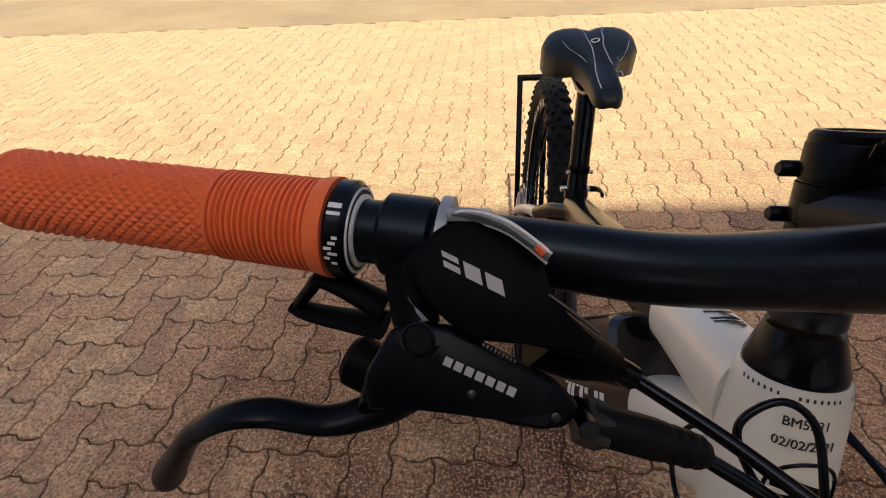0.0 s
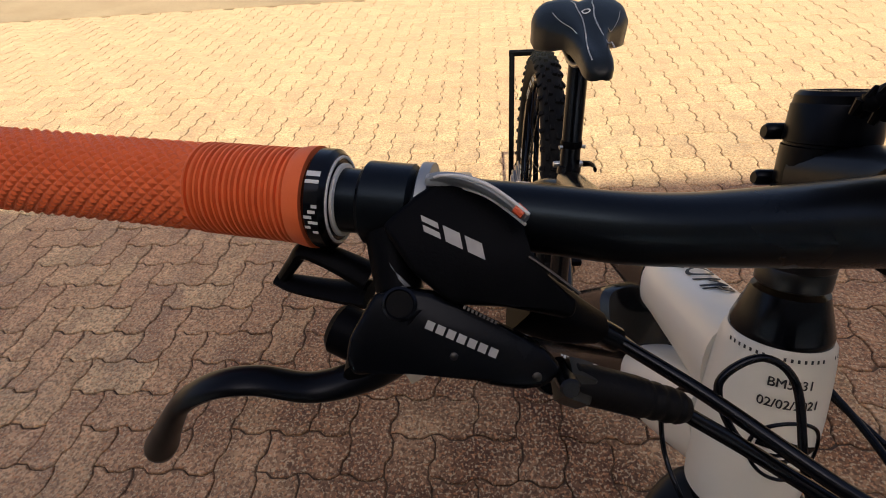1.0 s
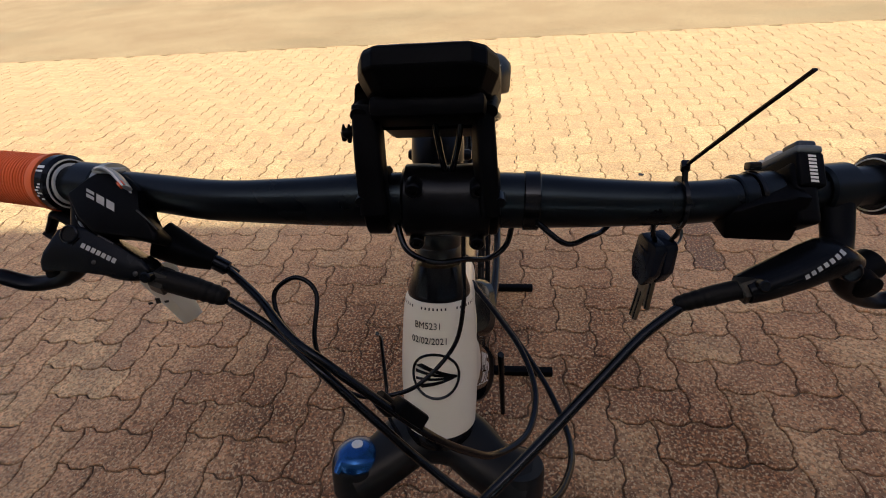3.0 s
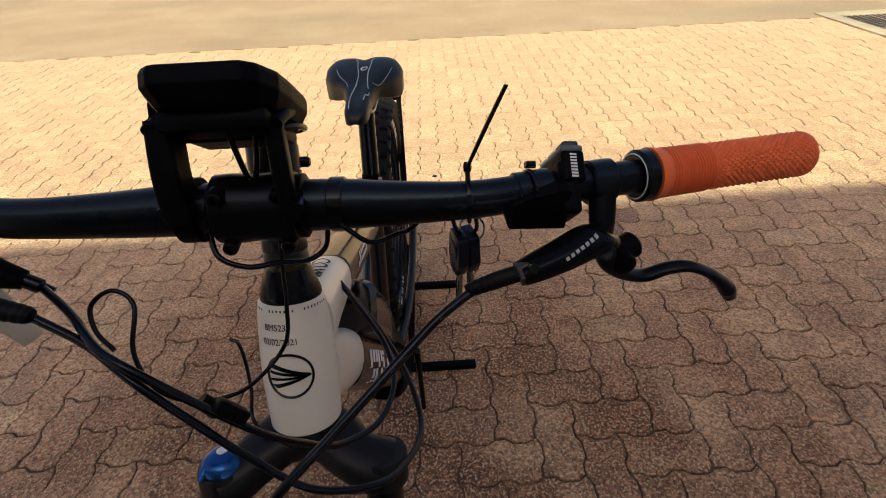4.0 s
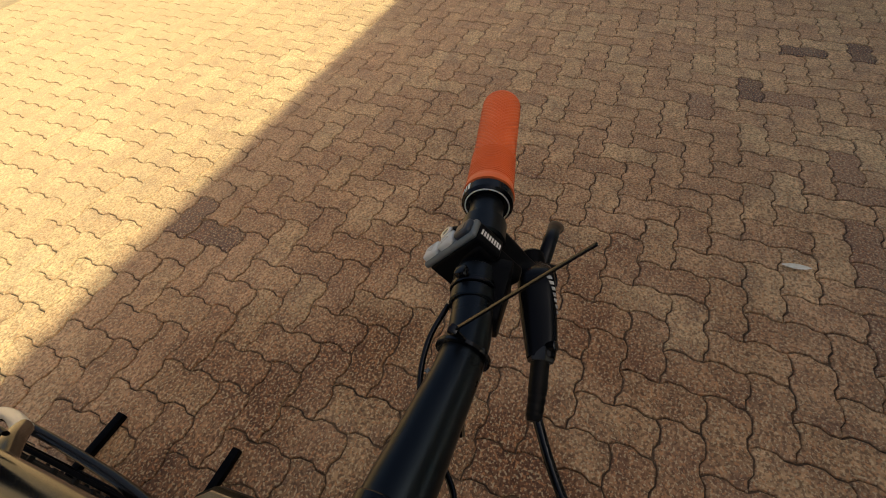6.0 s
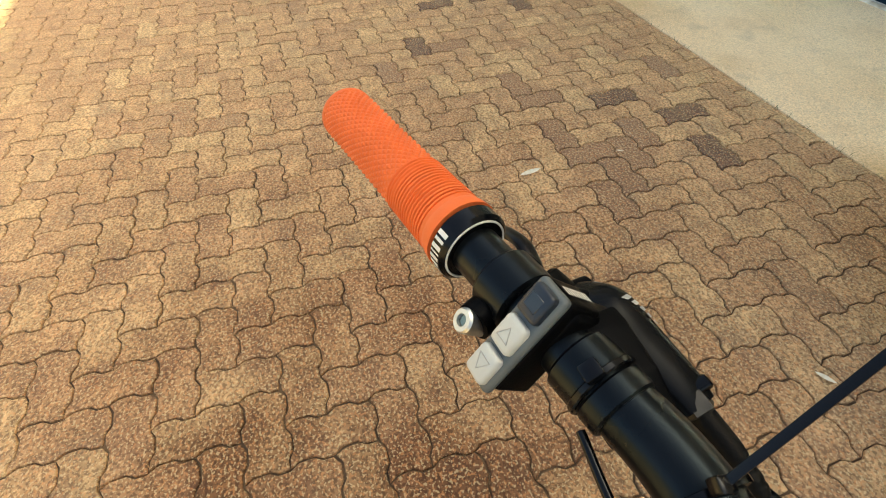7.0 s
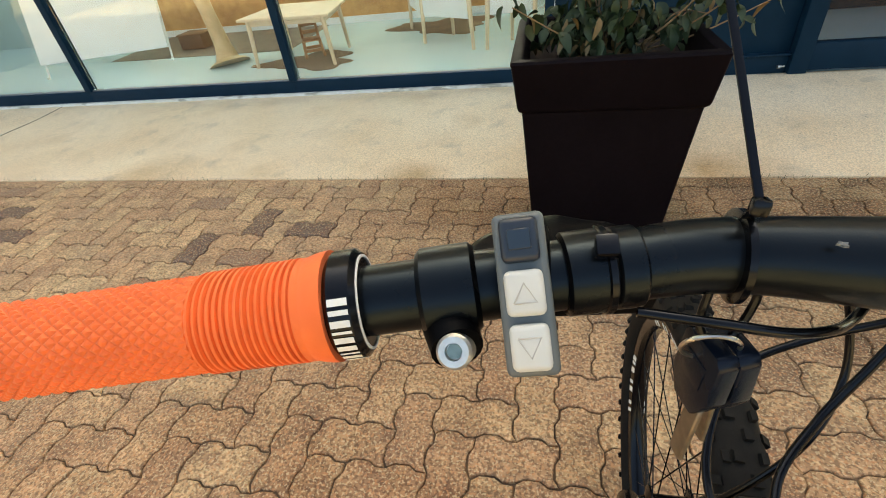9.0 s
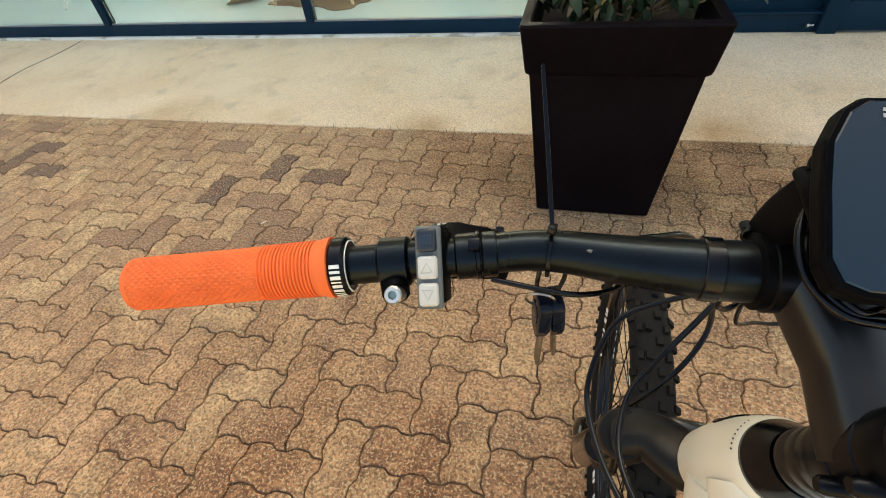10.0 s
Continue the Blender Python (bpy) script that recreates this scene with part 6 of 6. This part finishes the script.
part("print", bars(ortho((0.0023, -0.0938, 0.996), Vector((0.62, 0.0, -0.78)), (0.5, -0.6, 0.5)) @ pose(-0.005, -0.001, 0.0047), 0.011, 0.0022, 4, 0.0002, 0.0, 0.3, 8), PRINT_GREY, clip)


# ---- keys hung from the bar on a long cable tie ----
keys = empty("bunch_of_keys", (0.148, -0.012, 1.03), "two black-headed keys hung from the handlebar on a cable tie", "keys")
part("tie_band", turned(on_bar(0.1265) - bar_way(0.126) * 0.0016, bar_way(0.126), [(0, 0.0134), (0.0003, 0.0145), (0.0023, 0.0145), (0.0026, 0.0134)], 32), GLOSS, keys)
hd = Vector((0.1485, -0.0095, 1.1015))
part("tie_head", block(ortho(hd, (0.9, -0.2, 0.1), (0, 1, 0.2)), (0.0046, 0.0052, 0.0050), 0.001, 2), GLOSS, keys)
part("tie_neck", tube([(0.1484, -0.0160, 1.0925), hd], 0.0016, n=8, smooth_line=False), GLOSS, keys)
part("tie_tail", tube([hd, hd.lerp(Vector((0.161, -0.061, 1.166)), 0.5) + Vector((0.0, -0.0004, 0.0008)), Vector((0.161, -0.061, 1.166))], [0.0012, 0.0012, 0.0010], flat=0.5, n=10, up=(1, 0, 0), power=4), GLOSS, keys, "long stiff black tail of the tie")
part("tie_loop", tube([(0.142, -0.012, 1.078), (0.139, -0.012, 1.066), (0.143, -0.009, 1.053), (0.148, -0.007, 1.049), (0.154, -0.009, 1.056), (0.153, -0.012, 1.070)], 0.0014, n=8), GLOSS, keys)
part("split_ring", tube([(0.1515 + 0.0085 * math.cos(a), -0.003 + 0.003 * math.sin(a), 1.0520 + 0.0085 * math.sin(a)) for a in [k * math.pi / 8 for k in range(16)]], 0.0008, n=8, per=2, closed=True), SILVER, keys, "steel split ring")
for dx in (-0.0041, 0.0041):
    # the heads hang side by side, broad sides together, narrowing towards the blades
    km = pose(0.1462, -0.0065, 1.0375, 0, 0, 17) @ pose(dx, 0, 0, 0, 3 if dx < 0 else -2, 0)
    bm = bmesh.new()
    loft(bm, [[km @ Vector((x, y, z)) for y, z in ((-0.0075, 0.015), (0.0075, 0.015), (0.0098, 0.012), (0.0105, -0.006), (0.0055, -0.017), (-0.0055, -0.017), (-0.0105, -0.006), (-0.0098, 0.012))] for x in (-0.0038, 0.0038)])
    bmesh.ops.bevel(bm, geom=bm.edges[:], offset=0.0012, segments=2, profile=0.5, affect="EDGES")
    k = part("key_head", bm, KEY, keys, "black plastic key head")
    part("key_inlay", block(km @ pose(math.copysign(0.0038, dx), 0, 0.002), (0.0012, 0.0110, 0.0110), 0.0005, 2), KEY, k)
    part("key_blade", block(km @ pose(0, math.copysign(0.003, dx), -0.031), (0.0023, 0.0078, 0.032), 0.0006, 1), KEY_STEEL, k, "steel key blade")
    for dy in (-0.0015, 0.0020):
        part("key_groove", block(km @ pose(-0.0012, math.copysign(0.003, dx) + dy, -0.035), (0.0006, 0.0015, 0.024), 0.0002, 1), GLOSS, k)

# ---- paper tag hung under the right brake ----
tag = empty("paper_tag", (-0.195, -0.006, 0.97), "cream paper tag hung on a string under a brake lever", "tag")
bm = bmesh.new()
corners = [Vector((-0.208, -0.014, 1.030)), Vector((-0.178, -0.004, 1.030)), Vector((-0.187, 0.006, 0.968)), Vector((-0.200, -0.002, 0.962))]
cols = 6
rings = []
for i in range(cols + 1):
    f = i / cols
    a, b = corners[0].lerp(corners[3], f), corners[1].lerp(corners[2], f)
    bulge = Vector((0.002, -0.006 * math.sin(math.pi * f), 0))
    rings.append([a, a.lerp(b, 0.5) + bulge, b, b + Vector((0, 0.0006, 0)), a.lerp(b, 0.5) + bulge + Vector((0, 0.0006, 0)), a + Vector((0, 0.0006, 0))])
loft(bm, rings)
part("sheet", bm, PAPER, tag)
part("print", bars(ortho((-0.203, -0.0165, 1.000), (0.9, 0.3, -0.1), (0, 0.12, 1)), 0.016, 0.005, 3, 0.0022, 0.0, 0.4, 2), PRINT_BLACK, tag, "dark printed strokes")
part("string", tube([(-0.181, -0.014, 1.027), (-0.178, -0.02, 1.045), (-0.180, -0.03, 1.06)], 0.0006, n=6), PRINT_WHITE, tag)

# ---- floor stand that holds the rear wheel ----
stand = empty("bike_floor_stand", (-0.02, 0.9, 0.0), "black steel floor stand with a hoop round the rear wheel", "stand")
for y, x0, x1 in ((1.082, -0.229, 0.182), (0.695, -0.236, 0.222)):
    part("foot", block(pose((x0 + x1) / 2, y, 0.0135), (x1 - x0, 0.024, 0.022), 0.003, 2), PLASTIC, stand)
for s in (-1, 1):
    part("runner", block(pose(-0.028 + s * 0.042, 0.888, 0.0135), (0.018, 0.36, 0.020), 0.003, 2), PLASTIC, stand)
    part("upright", tube([(-0.028 + s * 0.041, 1.085, 0.02), (-0.028 + s * 0.041, 1.352, 0.660)], 0.0085, n=14, smooth_line=False, power=4), PLASTIC, stand)
    part("brace", tube([(-0.028 + s * 0.041, 0.70, 0.02), (-0.028 + s * 0.041, 1.19, 0.28)], 0.006, n=10, smooth_line=False), PLASTIC, stand)
for y in (0.900, 1.028):
    part("cradle_bar", tube([(-0.070, y, 0.0490), (0.014, y, 0.0490)], 0.0085, n=14, smooth_line=False), PLASTIC, stand)
    for x in (-0.070, 0.014):
        part("cradle_post", tube([(x, y, 0.020), (x, y, 0.052)], 0.0070, n=10, smooth_line=False), PLASTIC, stand)
part("crossbar", tube([(-0.078, 1.352, 0.660), (0.022, 1.352, 0.660)], 0.0085, n=14, smooth_line=False, power=4), PLASTIC, stand)

# ---- small litter on the paving ----
for x, y, r, rz in ((1.406, -0.695, 0.053, -91), (0.356, -1.096, 0.032, -155), (1.411, -1.143, 0.019, -133)):
    ob = new("fallen_leaf", leaf_mesh("fallen_leaf", DRY_LEAF, r * 1.6, r * 0.22, -0.12))
    ob.matrix_basis = pose(x, y, 0.007, 4, 0, rz)
    tagged(ob, "small pale dry leaf lying on the paving", "leaf", "fallen leaves")

# ---- block paving ----
W = 0.1125
D2 = 0.0135
O = Vector((0.704, -0.5176))


def h_edge(i, j, flip):
    """Points of the zigzag edge from grid corner (i, j) to (i + 1, j)."""
    prof = ((0.0, 0.0), (0.26, 0.0), (0.44, -D2 / W), (0.80, -D2 / W))
    pts = [(i + s, j + o) for s, o in prof]
    return pts if not flip else [(i + 1, j)] + pts[:0:-1]


def v_edge(i, j, flip):
    prof = ((0.0, 0.0), (0.26, 0.0), (0.44, D2 / W), (0.80, D2 / W))
    pts = [(i + o, j + s) for s, o in prof]
    return pts if not flip else [(i, j + 1)] + pts[:0:-1]


def stone(cells_x, cells_y):
    pts = []
    for i in range(cells_x):
        pts += h_edge(i, 0, False)
    for j in range(cells_y):
        pts += v_edge(cells_x, j, False)
    for i in reversed(range(cells_x)):
        pts += h_edge(i, cells_y, True)
    for j in reversed(range(cells_y)):
        pts += v_edge(0, j, True)
    mid = Vector((cells_x / 2, cells_y / 2))
    return [(Vector(p) - mid) * W for p in pts]


def inset(pts, d):
    out = []
    n = len(pts)
    for i in range(n):
        a, b, c = pts[i - 1], pts[i], pts[(i + 1) % n]
        e0, e1 = (b - a).normalized(), (c - b).normalized()
        n0, n1 = Vector((-e0.y, e0.x)), Vector((-e1.y, e1.x))
        k = (n0 + n1).normalized()
        out.append(b + k * (d / max(0.5, k.dot(n0))))
    return out


STONES = {}
shape_rng = random.Random(31)
for shape, size in (("h", (2, 1)), ("v", (1, 2))):
    base = stone(*size)
    for variant in range(6):
        rings = []
        worn = [shape_rng.uniform(-0.0010, 0.0018) + (shape_rng.uniform(0.001, 0.004) if shape_rng.random() < 0.10 else 0) for _ in base]
        for depth, inward in ((-0.011, 0.0012), (-0.0022, 0.0022), (0.0, 0.0046)):
            inner = inset(base, inward)
            rings.append([(p.x - (p.x / 0.11) * w, p.y - (p.y / 0.11) * w, depth) for p, w in zip(inner, worn)])
        STONES[shape, variant] = rings


def stone_mesh(key):
    bm = bmesh.new()
    rings = [[bm.verts.new(p) for p in ring] for ring in STONES[key]]
    n = len(rings[0])
    for a, b in zip(rings, rings[1:]):
        for i in range(n):
            bm.faces.new((a[i], a[(i + 1) % n], b[(i + 1) % n], b[i]))
    bm.faces.new(rings[-1])
    me = bpy.data.meshes.new("paver")
    bm.to_mesh(me)
    bm.free()
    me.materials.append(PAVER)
    return me


MESH = {k: stone_mesh(k) for k in STONES}
rng = random.Random(12)
places = []
for i in range(-110, 110):
    for j in range(-70, 70):
        for key, off in (("h", (0.0, 0.0)), ("v", (0.5, 1.5))):
            x = O.x + W * (-i + 2 * j + off[0])
            y = O.y + W * (i + 2 * j + off[1])
            if -7.6 < x < 10.5 and APRON_EDGE - 0.06 < y < YARD_EDGE + 0.08:
                places.append((key, x, y))
near = [q for q in places if -1.35 < q[1] < 1.55 and -1.30 < q[2] < 1.15]
near.sort(key=lambda q: (q[1] - 0.55) ** 2 + (q[2] + 0.1) ** 2)
near_set = set(near[:300])
DARK = ((2.96, -1.41), (3.20, -1.62), (3.24, -1.54), (3.34, -1.41), (3.08, -0.95), (3.11, -0.86), (3.24, -1.18), (2.62, -0.62), (1.80, -1.38), (1.55, -1.61), (1.35, -1.51), (5.95, -1.30), (5.70, -1.57), (5.64, -1.75), (5.49, -1.89), (0.83, 1.38), (0.85, 1.50))
DULL = ((2.06, -0.97), (1.38, -1.25), (1.23, -1.10), (1.60, -0.98), (1.43, -1.00), (1.54, -1.28), (3.67, -1.73), (3.49, -1.87), (1.92, -1.76), (1.09, -1.02), (1.21, -0.96), (2.40, -0.38), (2.49, -0.76), (1.84, -1.06))
dark_set = {min(places, key=lambda q: (q[1] - x) ** 2 + (q[2] - y) ** 2) for x, y in DARK}
dull_set = {min(places, key=lambda q: (q[1] - x) ** 2 + (q[2] - y) ** 2) for x, y in DULL} - dark_set
near_set -= dark_set | dull_set
verts, faces, shade = [], [], []
for q in places:
    key, x, y = q
    z = rng.uniform(-0.0018, 0.0012)
    tx, ty, rot = rng.gauss(0, 0.006), rng.gauss(0, 0.006), rng.gauss(0, 0.006)
    key = (key, rng.randrange(6))
    if q in near_set:
        ob = new("paver", MESH[key])
        ob.parent = bed
        ob.matrix_parent_inverse = Matrix.Translation(-bed.location)
        ob.matrix_basis = Matrix.Translation((x, y, z)) @ Euler((tx, ty, rot)).to_matrix().to_4x4()
        continue
    base = len(verts)
    c, s = math.cos(rot), math.sin(rot)
    rings = STONES[key]
    n = len(rings[0])
    for ring in rings:
        for px, py, pz in ring:
            verts.append((x + c * px - s * py, y + s * px + c * py, z + pz - ty * px + tx * py))
    for r in range(len(rings) - 1):
        for k in range(n):
            faces.append((base + r * n + k, base + r * n + (k + 1) % n, base + (r + 1) * n + (k + 1) % n, base + (r + 1) * n + k))
    faces.append(tuple(base + (len(rings) - 1) * n + k for k in range(n)))
    shade += [1 if q in dark_set else 2 if q in dull_set else 0] * (len(faces) - len(shade))
me = bpy.data.meshes.new("paver_field")
me.from_pydata(verts, [], faces)
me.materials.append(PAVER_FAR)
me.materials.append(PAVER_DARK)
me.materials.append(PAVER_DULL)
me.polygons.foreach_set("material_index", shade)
ob = new("paver_field", me)
ob.parent = bed
ob.matrix_parent_inverse = Matrix.Translation(-bed.location)
tagged(ob, "zigzag tan and brown concrete paving blocks laid in herringbone", "", kind="stuff")
